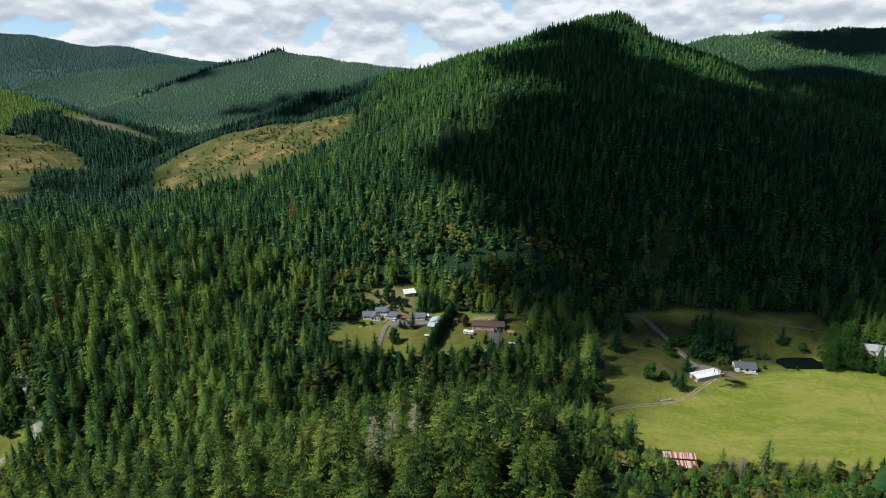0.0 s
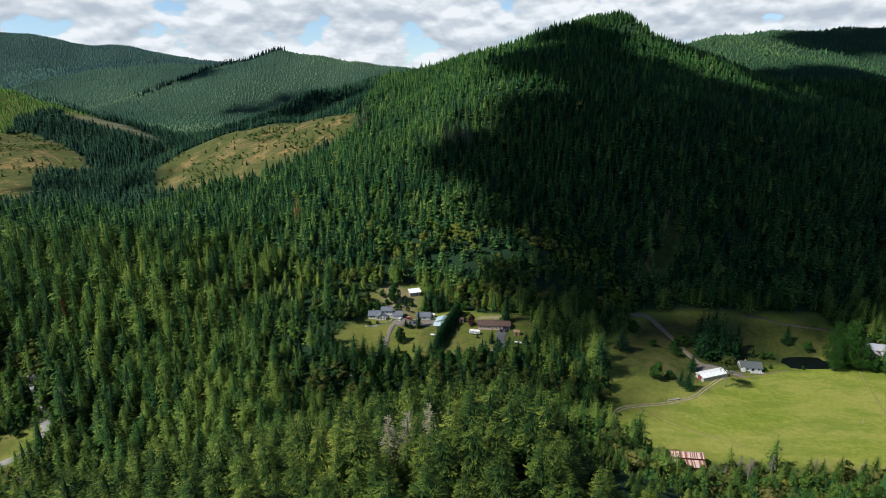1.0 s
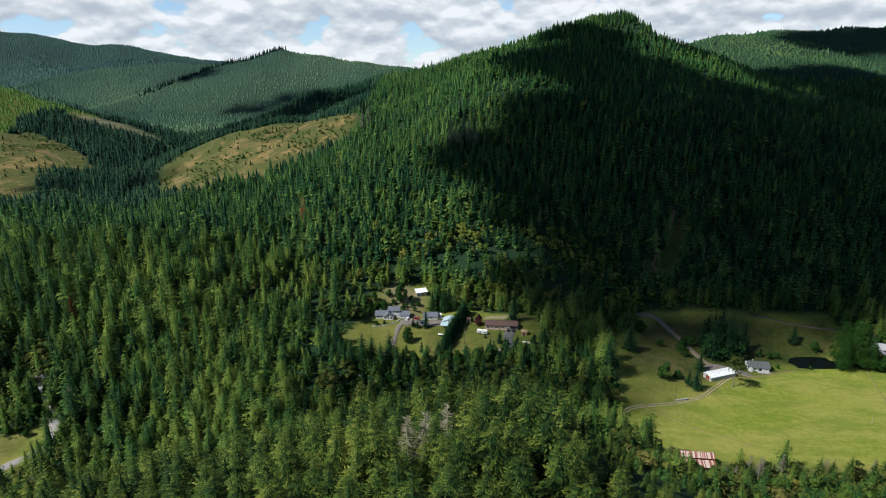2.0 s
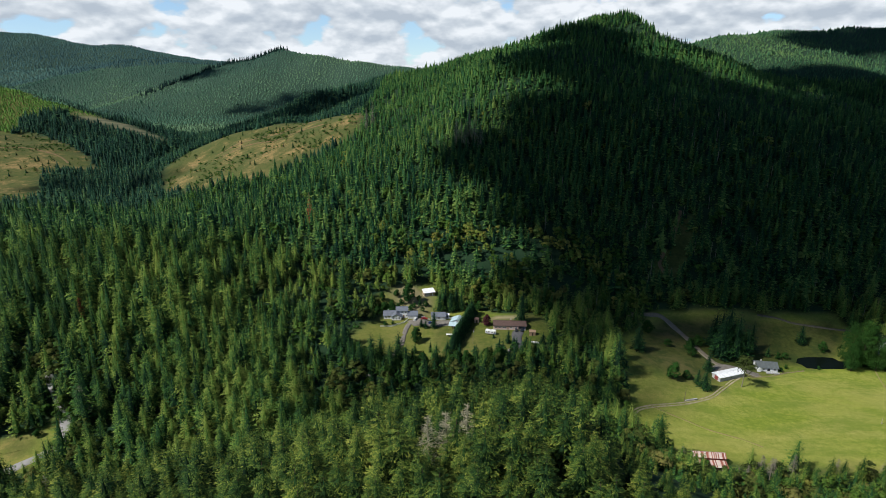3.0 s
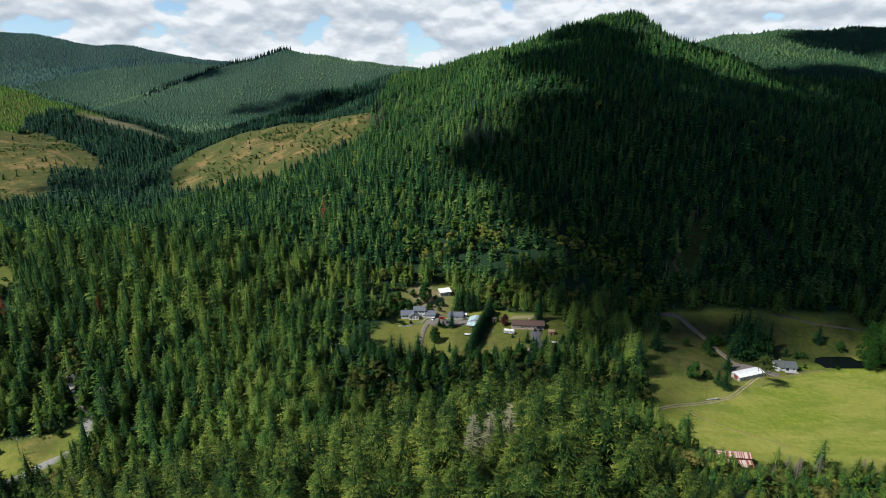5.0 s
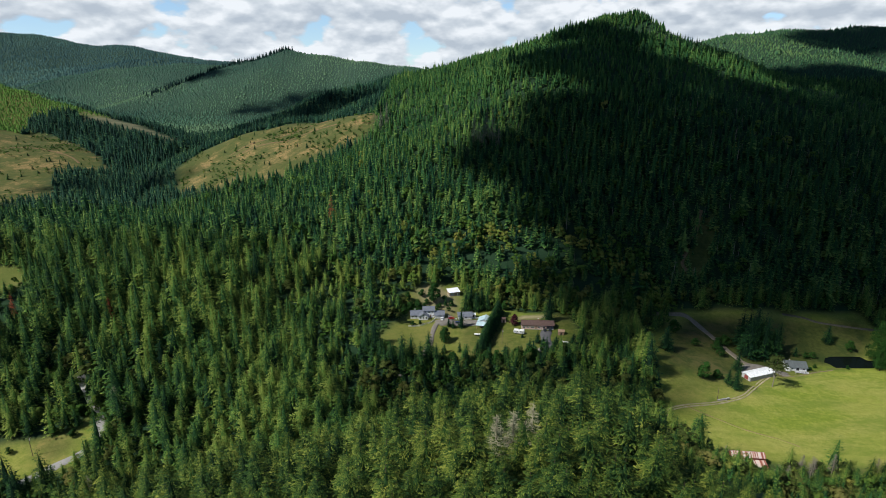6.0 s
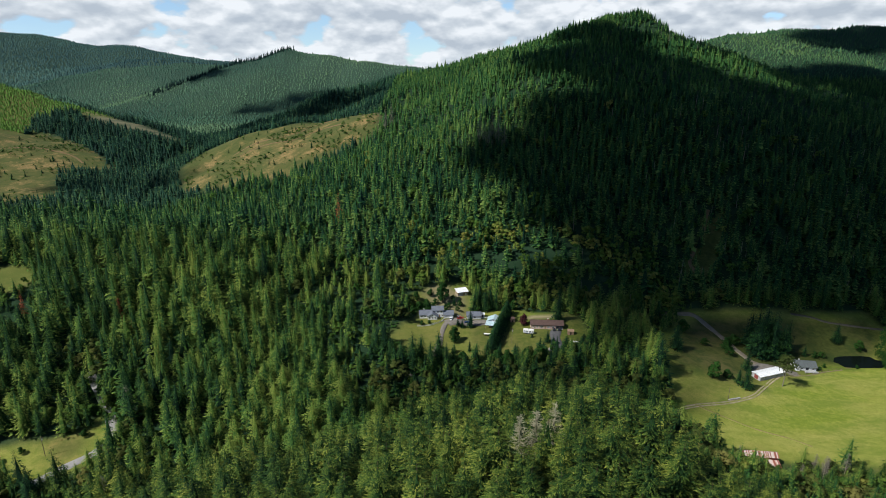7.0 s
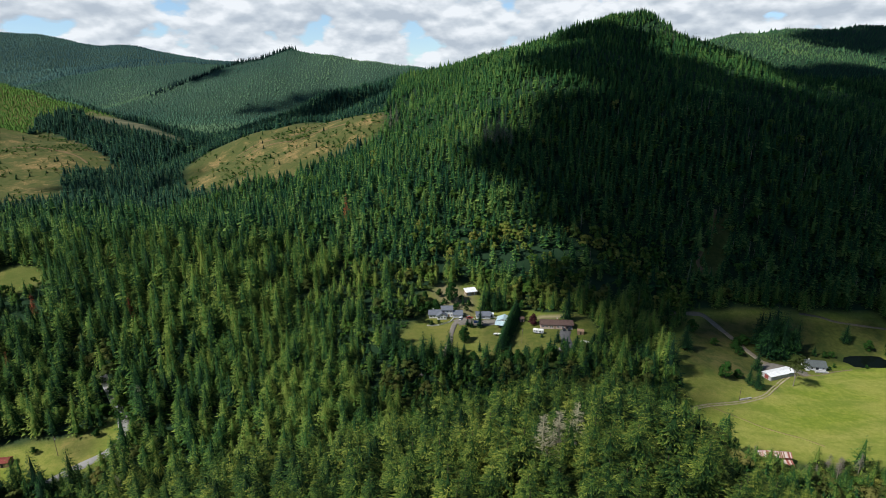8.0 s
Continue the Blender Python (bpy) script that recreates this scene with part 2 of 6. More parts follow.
# ---- the lie of the land: hills as crest lines (x, y, height) with a side slope, a flat half-width and a roundness ----
RIDGES = {
    "spur": ([(-95, 60, 91), (-30, 85, 94), (12, 125, 81), (10, 165, 65)], 0.64, 8, 30),
    "crest": ([(-640, 1440, -5), (-472, 1400, 36), (-255, 1400, 110), (-40, 1500, 172), (170, 1350, 220), (277, 1260, 256), (345, 1062, 211), (418, 925, 152), (560, 800, 100), (760, 640, 20)], 0.35, 0, 40),
    "knob": ([(298, 1264, 278), (344, 1256, 281)], 0.85, 4, 8),
    "nose": ([(277, 1260, 258), (110, 875, 180), (0, 720, 124), (-93, 520, 56), (-217, 452, 58), (-350, 428, 58)], 0.44, 0, 50),
    "face": ([(336, 1056, 212), (260, 720, 131), (215, 560, 48)], 0.59, 10, 60),
    "meadow": ([(60, 960, 165), (-126, 895, 118), (-200, 972, 106), (-265, 1040, 96), (-337, 1035, 76), (-425, 985, 34)], 0.42, 5, 30),
    "bench": ([(-85, 385, 26), (-30, 385, 16), (40, 365, 21)], 0.26, 14, 20),
    "left": ([(-1402, 1750, 136), (-1222, 1650, 116), (-1024, 1500, 84), (-871, 1400, 66), (-748, 1330, 51), (-640, 1250, 34), (-570, 1200, 6)], 0.46, 0, 60),
    "clear": ([(-1100, 1150, 90), (-857, 1130, 37), (-660, 1020, 4)], 0.18, 10, 40),
    "far": ([(-1036, 2900, 140), (-690, 2650, 217), (-401, 2550, 171), (-75, 2450, 144), (400, 2300, 120)], 0.34, 0, 25),
    "flank": ([(-690, 2650, 205), (-834, 2600, 174), (-1041, 2450, 104), (-1157, 2300, 50), (-1260, 2120, 2)], 0.36, 0, 25),
    "range": ([(-3800, 4500, 400), (-3300, 4550, 352), (-3060, 4570, 332), (-2930, 4570, 296), (-2808, 4585, 254), (-2640, 4560, 250), (-2390, 4560, 254), (-2254, 4585, 220), (-2120, 4550, 172), (-1950, 4520, 158), (-1300, 4300, 130)], 0.22, 0, 80),
    "mid": ([(-2900, 3400, 92), (-2350, 3500, 106), (-2080, 3460, 124), (-1875, 3386, 150), (-1600, 3210, 172), (-1349, 3110, 158), (-1050, 3000, 146)], 0.26, 0, 30),
    "east": ([(600, 1750, 180), (760, 1900, 225), (933, 1950, 264), (1130, 2000, 266), (1225, 2000, 254), (1310, 2000, 278), (1420, 2000, 280), (1640, 2000, 298), (1900, 2000, 306)], 0.3, 0, 60),
    "westlow": ([(-500, 420, 60), (-330, 405, 52), (-240, 395, 17)], 0.53, 10, 40),
}

# level pads under buildings: x, y, radius
PADS = [(-46, 388, 17), (-16, 391, 9), (-5, 379, 8), (-26, 424, 7), (31, 371, 14), (172, 345, 14), (206, 362, 11), (117.5, 246, 12), (308, 381, 16), (-269, 250, 4), (-160, 226, 5), (254, 371.5, 21)]
POND = (253.0, 371.5, 16.0, 7.0, -7.42)  # x, y, half-axes, water level


def bare_land(x, y):
    s = np.clip((x - 40) / 60, 0, 1) * np.clip((520 - y) / 100, 0, 1)
    hills = [s * np.clip(2 - 0.08 * (y - 250), -7, 3)]
    for line, k, w, r in RIDGES.values():
        h = np.full(np.shape(x), -1e6)
        for (ax, ay, az), (bx, by, bz) in zip(line[:-1], line[1:]):
            dx, dy = bx - ax, by - ay
            u = np.clip(((x - ax) * dx + (y - ay) * dy) / (dx * dx + dy * dy), 0, 1)
            d = np.maximum(np.hypot(x - ax - u * dx, y - ay - u * dy) - w, 0)
            h = np.maximum(h, az + u * (bz - az) - k * (np.sqrt(d * d + r * r) - r))
        hills.append(h)
    hills = np.array(hills)
    top = hills.max(0)
    return top + 6.0 * np.log(np.exp((hills - top) / 6.0).sum(0)) - 0.6


def land(x, y):
    """Height of the ground at x, y (arrays)."""
    x, y = np.asarray(x, float), np.asarray(y, float)
    z = bare_land(x, y)
    # gullies and knolls on the wooded slopes, none on the valley floor
    rough = np.clip((z - 34) / 50, 0, 1) * np.clip((y - 420) / 200, 0, 1)
    z = z + rough * (3.2 * np.sin(x / 31 + 0.7 * np.sin(y / 47)) + 2.4 * np.sin(y / 39 + x / 83) + 5.0 * np.sin(x / 97 + y / 140))
    for px, py, r in PADS:
        f = np.clip((1.5 * r - np.hypot(x - px, y - py)) / (0.5 * r), 0, 1)
        f = f * f * (3 - 2 * f)
        z = z + f * (float(bare_land(np.array(float(px)), np.array(float(py)))) - z)
    q = ((x - POND[0]) / (POND[2] + 3)) ** 2 + ((y - POND[1]) / (POND[3] + 3)) ** 2
    return z - 2.4 * np.clip(1.35 - q, 0, 0.7)


def height(x, y):
    return float(land(np.array([x]), np.array([y]))[0])


# land cover, as plots in plan
PASTURE = [(91, 290), (91, 266), (96, 251), (112, 247), (150, 248), (190, 246), (225, 241), (300, 235), (460, 235), (470, 362), (304, 361), (257, 364), (225, 358), (186, 340), (142, 313), (107, 299)]
UPPER = [(91, 293), (100, 345), (111, 378), (150, 428), (190, 430), (230, 426), (294, 429), (300, 400), (275, 372), (257, 362), (225, 356), (186, 338), (142, 311), (107, 297)]
YARD = [(-77, 350), (-68, 370), (-55, 392), (-65, 409), (-50, 428), (-22, 438), (-16, 415), (7, 409), (30, 398), (56, 394), (58, 356), (50, 344), (17, 336), (-9, 337), (-38, 336), (-48, 334)]
WEST = [(-330, 236), (-330, 252), (-278, 259), (-264, 264), (-252, 266), (-240, 271), (-232, 277), (-231, 290), (-222, 290), (-215, 273), (-217, 258), (-226, 246), (-243, 238), (-262, 236)]
GLADE = [(-362, 388), (-346, 394), (-332, 393), (-322, 378), (-326, 366), (-347, 364), (-364, 370)]
CUT = [(-464, 945), (-445, 1000), (-400, 1030), (-330, 1032), (-265, 1038), (-200, 972), (-140, 902), (-128, 830), (-150, 795), (-188, 778), (-222, 755), (-258, 738), (-290, 762), (-345, 772), (-415, 832)]
CUT_WEST = [(-1150, 1250), (-919, 1211), (-913, 1294), (-829, 1245), (-690, 1120), (-629, 1042), (-691, 1016), (-675, 950), (-600, 845), (-640, 800), (-900, 800), (-1150, 900)]
YOUNG = [(-1500, 1750), (-1402, 1790), (-1240, 1690), (-1050, 1560), (-870, 1430), (-808, 1413), (-868, 1384), (-936, 1398), (-985, 1385), (-925, 1276), (-915, 1200), (-1150, 1250), (-1500, 1500)]
BARE = [(-890, 1425), (-861, 1425), (-786, 1382), (-718, 1348), (-625, 1284), (-596, 1232), (-691, 1292), (-753, 1320), (-843, 1370)]
SCAR = [(164, 471), (176, 489), (196, 514), (204, 534), (218, 536), (206, 498), (184, 466)]


def inside(plot, x, y):
    """Distance in metres into a plot, negative outside it."""
    d, odd = np.full(np.shape(x), 1e9), np.zeros(np.shape(x), bool)
    for (ax, ay), (bx, by) in zip(plot, plot[1:] + plot[:1]):
        dx, dy = bx - ax, by - ay
        u = np.clip(((x - ax) * dx + (y - ay) * dy) / (dx * dx + dy * dy), 0, 1)
        d = np.minimum(d, np.hypot(x - ax - u * dx, y - ay - u * dy))
        odd ^= ((ay > y) != (by > y)) & (x < ax + (y - ay) / (by - ay + 1e-9) * dx)
    return np.where(odd, d, -d)


def steps(dense0, dense1, step, far, growth=1.035, growth_back=1.035):
    """Grid lines that are even over the near land and widen towards the horizon."""
    mid = list(np.arange(dense0, dense1 + step, step))
    s = step
    while mid[-1] < far:
        s *= growth
        mid.append(mid[-1] + s)
    s = step
    while mid[0] > -far:
        s *= growth_back
        mid.insert(0, mid[0] - s)
    return np.array(mid)


def mesh_from(name, verts, tris, mats, tint=None, quads=False, normals=None):
    """A mesh from arrays, quick for many faces; normals: the rounded lie of foliage, one to a vertex."""
    n = 4 if quads else 3
    me = bpy.data.meshes.new(name)
    me.vertices.add(len(verts))
    me.vertices.foreach_set("co", np.ascontiguousarray(verts, np.float32).ravel())
    me.loops.add(len(tris) * n)
    me.loops.foreach_set("vertex_index", np.ascontiguousarray(tris, np.int32).ravel())
    me.polygons.add(len(tris))
    me.polygons.foreach_set("loop_start", np.arange(0, len(tris) * n, n, dtype=np.int32))
    me.update(calc_edges=True)
    for m in mats:
        me.materials.append(m)
    if tint is not None:
        a = me.attributes.new("tint", "FLOAT", "POINT")
        a.data.foreach_set("value", np.ascontiguousarray(tint, np.float32))
    if normals is not None:
        a = me.attributes.new("custom_normal", "FLOAT_VECTOR", "POINT")
        a.data.foreach_set("vector", np.ascontiguousarray(normals, np.float32).ravel())
        me.update()
    return me


GRID_X, GRID_Y = steps(-420, 420, 6.0, 9000), steps(0, 560, 6.0, 9000, growth_back=1.15)
GRID_Z = land(*np.meshgrid(GRID_X, GRID_Y))


def on_ground(x, y):
    """Height of the ground sheet between its grid lines (arrays)."""
    i, j = np.clip(np.searchsorted(GRID_X, x) - 1, 0, len(GRID_X) - 2), np.clip(np.searchsorted(GRID_Y, y) - 1, 0, len(GRID_Y) - 2)
    u, v = (x - GRID_X[i]) / (GRID_X[i + 1] - GRID_X[i]), (y - GRID_Y[j]) / (GRID_Y[j + 1] - GRID_Y[j])
    return (1 - v) * ((1 - u) * GRID_Z[j, i] + u * GRID_Z[j, i + 1]) + v * ((1 - u) * GRID_Z[j + 1, i] + u * GRID_Z[j + 1, i + 1])


def build_ground():
    gx, gy = np.meshgrid(GRID_X, GRID_Y)
    fx, fy = gx.ravel(), gy.ravel()
    v = np.stack([fx, fy, GRID_Z.ravel()], 1)
    nx, ny = len(GRID_X), len(GRID_Y)
    i = (np.arange(ny - 1)[:, None] * nx + np.arange(nx - 1)[None]).ravel()
    me = mesh_from("ground", v, np.stack([i, i + 1, i + nx + 1, i + nx], 1), [GROUND], quads=True)
    me.polygons.foreach_set("use_smooth", np.ones(len(i), bool))

    def soft(plots, edge):
        d = np.max([inside(p, fx, fy) for p in plots], 0)
        return np.clip(d / edge + 0.5, 0, 1)

    wave = 5 * np.sin(fx / 7.0 + np.sin(fy / 11.0)) + 4 * np.sin(fy / 6.0)
    col = np.ones((len(fx), 4), np.float32)
    col[:, 0] = np.maximum(soft([PASTURE, UPPER, YARD, WEST, SCAR, GLADE], 6), soft([YOUNG], 30))
    col[:, 1] = np.maximum(np.maximum(soft([CUT, CUT_WEST], 14), 0.7 * soft([GLADE], 6)), 0.85 * np.clip((24 - np.hypot(fx + 42, fy - 410) + wave) / 8, 0, 1) * soft([YARD], 6))
    col[:, 1] = np.maximum(col[:, 1], 0.45 * np.clip((258 + wave - fy) / 9, 0, 1) * soft([PASTURE], 6))
    lane = np.clip(1.2 - np.hypot(fx + 236, fy - 262 + 0.4 * (fx + 236)) / 16 + 0.05 * wave, 0, 1)
    col[:, 1] = np.maximum(col[:, 1], 0.8 * lane * soft([WEST], 6))
    col[:, 2] = np.maximum(0.38 * soft([BARE], 10), 0.8 * (np.hypot((fx - 33) * 0.6, fy - 391) < 5 + 0.2 * wave))
    col[:, 2] = np.maximum(col[:, 2], 0.45 * np.clip((21 - np.hypot(fx + 42, fy - 411) + wave) / 8, 0, 1) * soft([YARD], 6))
    col[:, 3] = np.maximum(soft([YARD, SCAR, GLADE, WEST], 6) * np.where(fx < -200, 0.15, np.where(fx < 60, np.where(fy > 395, 0.25, np.where(fx < -20, 0.55, 0.78)), 1.0)), np.clip(inside(UPPER, fx, fy) / 14, 0, 1) * np.clip((fy - 300) / 40 - (fx - 120) / 500, 0.55, 1))
    col[:, 3] = np.maximum(col[:, 3], 0.9 * soft([YOUNG], 30))
    a = me.attributes.new("cover", "FLOAT_COLOR", "POINT")
    a.data.foreach_set("color", col.ravel())
    return tagged(new("ground", me), "rolling valley and hill ground, pasture and forest floor", "ground", kind="structure")


build_ground()

# ---- trees ----
rng = np.random.default_rng(7)


def conifer_shape(seed, layers, per, barbs, spread=0.15, bare=0.12, ragged=0.25, hang_range=(0.35, 0.8), taper=0.8):
    """A conifer of height 1: whorls of drooping branches. barbs: pairs of side sprays on a branch; 0 gives single blades."""
    g = np.random.default_rng(seed)
    V, T, tint = [], [], []

    def tri(a, b, c, ta, tb, tc):
        n = len(V)
        V.extend((a, b, c))
        T.append((n, n + 1, n + 2))
        tint.extend((ta, tb, tc))

    for i in range(layers):
        f = (i + g.uniform(-0.3, 0.3)) / (layers - 1)
        z = bare + (0.985 - bare) * np.clip(f, 0, 1) ** 0.92
        reach = spread * (1 - (z - bare) / (1 - bare)) ** taper * (0.75 + 0.25 * min(1, (z - bare) / 0.12)) + 0.006
        for j in range(per):
            a = 2 * math.pi * (j + g.uniform(-0.35, 0.35)) / per + i * 2.4
            L = reach * (1 + g.uniform(-ragged, ragged))
            d, s = np.array([math.cos(a), math.sin(a), 0]), np.array([-math.sin(a), math.cos(a), 0])
            lift, droop = g.uniform(0.0, 0.25) * L, g.uniform(*hang_range) * L
            if z > 0.86:
                lift, droop = L * 0.9, L * 0.3
            at = lambda u: np.array([0, 0, z]) + d * L * u + np.array([0, 0, lift * u - droop * u * u])
            # tint: fresh tips, and crown shade painted darker towards the stem
            dark = g.uniform(-0.08, 0.08)
            if barbs == 0:
                w, side = L * g.uniform(0.20, 0.36), g.choice((-1, 1))
                tri(at(0.05) + s * 0.25 * w * side, at(0.66) - s * side * w * 0.8 - np.array([0, 0, 0.10 * L]), at(1.0) + s * side * 0.2 * w, dark - 0.42, dark - 0.02, dark + 0.24)
                continue
            for k in range(barbs):
                u0, u1 = k / barbs, (k + 1.15) / barbs
                w = L * 0.26 * (1 - 0.45 * u0) * g.uniform(0.65, 1.3)
                hang = np.array([0, 0, -0.35 * w])
                for side in (1, -1):
                    e = at(min(u1, 1.0)) + s * side * w + hang * g.uniform(0.4, 1.8) + d * 0.10 * L
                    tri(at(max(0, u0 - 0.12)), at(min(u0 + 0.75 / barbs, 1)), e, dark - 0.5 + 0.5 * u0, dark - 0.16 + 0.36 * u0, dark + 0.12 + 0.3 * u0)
            tri(at(0.72) + s * 0.05 * L, at(0.72) - s * 0.05 * L, at(1.12), dark, dark, dark + 0.45)
    return np.array(V), np.array(T), np.array(tint)


def rounded(V, T, tint, flat, heart=None):
    """Turns the sprays of a crown outwards and lets them shade as its rounded mass; flat: how much of their own lie they keep.
    heart: the point about which a vertex is rounded; the stem's axis if not given."""
    if heart is None:
        out = V * np.array([1, 1, 0]) / (np.hypot(V[:, 0], V[:, 1])[:, None] + 1e-4) * 0.82 + np.array([0, 0, 0.6])
    else:
        out = V - heart
    out = out / (np.linalg.norm(out, axis=1)[:, None] + 1e-6)
    own = np.cross(V[T[:, 1]] - V[T[:, 0]], V[T[:, 2]] - V[T[:, 0]])
    own /= np.linalg.norm(own, axis=1)[:, None] + 1e-12
    back = (own * out[T].mean(1)).sum(1) < 0
    T = np.where(back[:, None], T[:, ::-1], T)
    own = np.where(back[:, None], -own, own)
    each = np.zeros_like(V)
    for k in range(3):
        np.add.at(each, T[:, k], own)
    each /= np.linalg.norm(each, axis=1)[:, None] + 1e-9
    N = out * (1 - flat) + each * flat
    return V, T, tint, N / (np.linalg.norm(N, axis=1)[:, None] + 1e-6)


def fir_shape(seed, layers, per, tufts, spread=0.17, bare=0.10, ragged=0.3, hang_range=(0.05, 0.4), taper=0.74, folded=True, coarse=0.0):
    """A conifer of height 1: whorls of drooping branches round a dark cone that paints the shade inside the crown.
    tufts: needle tufts on a branch; 0 gives one spray to a branch, folded along its stem or flat; below the height
    coarse there are half as many."""
    g = np.random.default_rng(seed)
    V, T, tint = [], [], []

    def tri(a, b, c, ta, tb, tc):
        n = len(V)
        V.extend((a, b, c))
        T.append((n, n + 1, n + 2))
        tint.extend((ta, tb, tc))

    # added inner cone: closes the crown and carries its inner shade in the tint
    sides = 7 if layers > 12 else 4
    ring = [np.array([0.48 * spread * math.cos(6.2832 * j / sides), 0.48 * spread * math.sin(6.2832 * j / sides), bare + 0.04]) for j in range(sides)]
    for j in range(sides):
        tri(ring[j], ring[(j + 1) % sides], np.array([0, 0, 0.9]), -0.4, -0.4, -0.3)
    for i in range(layers):
        f = np.clip((i + g.uniform(-0.22, 0.22)) / (layers - 1), 0, 1)
        z = bare + (0.98 - bare) * f ** 0.94
        share = (1 - (z - bare) / (1 - bare)) ** taper * (0.78 + 0.22 * min(1, (z - bare) / 0.1))
        reach, count = spread * share + 0.007, max(3, round(per * (0.45 + 0.55 * share)))
        for j in range(count):
            a = 2 * math.pi * (j + g.uniform(-0.38, 0.38)) / count + i * 2.4
            L = reach * (1 + g.uniform(-ragged, ragged))
            d, s = np.array([math.cos(a), math.sin(a), 0]), np.array([-math.sin(a), math.cos(a), 0])
            lift, droop = g.uniform(0.0, 0.25) * L, g.uniform(*hang_range) * L
            if z > 0.88:
                lift, droop = L * 0.8, L * 0.3
            base = np.array([0, 0, min(0.985, z + g.uniform(-0.5, 0.5) * (0.9 - bare) / layers)])
            at = lambda u: base + d * L * u + np.array([0, 0, lift * u - droop * u * u])
            # sprays darken inwards as painted crown shade; their tips are fresh growth
            dark = g.uniform(-0.22, 0.20)
            if tufts == 0:
                w, hang = L * g.uniform(0.22, 0.40), np.array([0, 0, 1.0])
                mid = at(0.6)
                if folded:
                    tri(at(0.2), at(1.06), mid + s * w - hang * w * g.uniform(0.1, 0.55), dark - 0.34, dark + 0.26, dark + 0.02)
                    tri(at(0.2), mid - s * w - hang * w * g.uniform(0.1, 0.55), at(1.06), dark - 0.34, dark + 0.02, dark + 0.26)
                else:
                    tri(at(0.3) + s * w * 1.1, at(0.3) - s * w * 1.1, at(1.12), dark - 0.25, dark - 0.25, dark + 0.28)
                continue
            many = tufts if z >= coarse else max(2, tufts // 2)
            for k in range(many):
                u = 0.26 + 0.74 * (k + g.uniform(0, 1)) / many
                side = 1 if (k + j) % 2 else -1
                c = at(u) + s * side * L * 0.42 * (1.12 - u) * g.uniform(0.0, 1.1) - np.array([0, 0, L * g.uniform(0, 0.10)])
                size = L * g.uniform(0.15, 0.25) * math.sqrt(9 / max(many, 4)) + 0.002
                way = d * g.uniform(0.4, 0.9) + s * side * g.uniform(0.0, 0.8) + np.array([0, 0, g.uniform(-0.5, 0.15)])
                way /= np.linalg.norm(way)
                cross = np.cross(way, np.array([g.uniform(-0.4, 0.4), g.uniform(-0.4, 0.4), 1.0]))
                cross /= np.linalg.norm(cross)
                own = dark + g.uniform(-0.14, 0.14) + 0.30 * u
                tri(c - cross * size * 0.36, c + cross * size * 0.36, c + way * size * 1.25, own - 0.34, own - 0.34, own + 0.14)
    return rounded(np.array(V), np.array(T), np.array(tint), 0.42)


def cone_shape(seed, tiers, sides, spread=0.17, notch=0.6, bare=0.06):
    """A conifer seen from afar: stacked ragged skirts of drooping branches."""
    g = np.random.default_rng(seed)
    V, T, tint = [], [], []
    for i in range(tiers):
        z0 = bare + (0.97 - bare) * (i + g.uniform(-0.15, 0.15)) / tiers
        z1 = min(1.0, z0 + (1.5 + 0.25 * (tiers > 3)) / tiers)
        r = spread * (1 - max(0, z0 - bare) / (1 - bare)) ** 0.8 * g.uniform(0.85, 1.15)
        n, dx, dy = len(V), g.uniform(-0.01, 0.01), g.uniform(-0.01, 0.01)
        V.append((dx, dy, z1))
        tint.append(0.05)
        dark = g.uniform(-0.06, 0.06)
        for j in range(sides * 2):
            a, tip = math.pi * (j + g.uniform(-0.25, 0.25)) / sides + i * 1.7, j % 2 == 1
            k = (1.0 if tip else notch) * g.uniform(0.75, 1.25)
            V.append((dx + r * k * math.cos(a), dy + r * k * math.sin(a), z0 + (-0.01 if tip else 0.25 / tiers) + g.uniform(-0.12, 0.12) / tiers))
            # fresh tips lighter; notches darkened in the tint for shade between branches
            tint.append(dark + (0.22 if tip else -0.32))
        T.extend((n, n + 1 + j, n + 1 + (j + 1) % (sides * 2)) for j in range(sides * 2))
    return rounded(np.array(V), np.array(T), np.array(tint), 0.3)


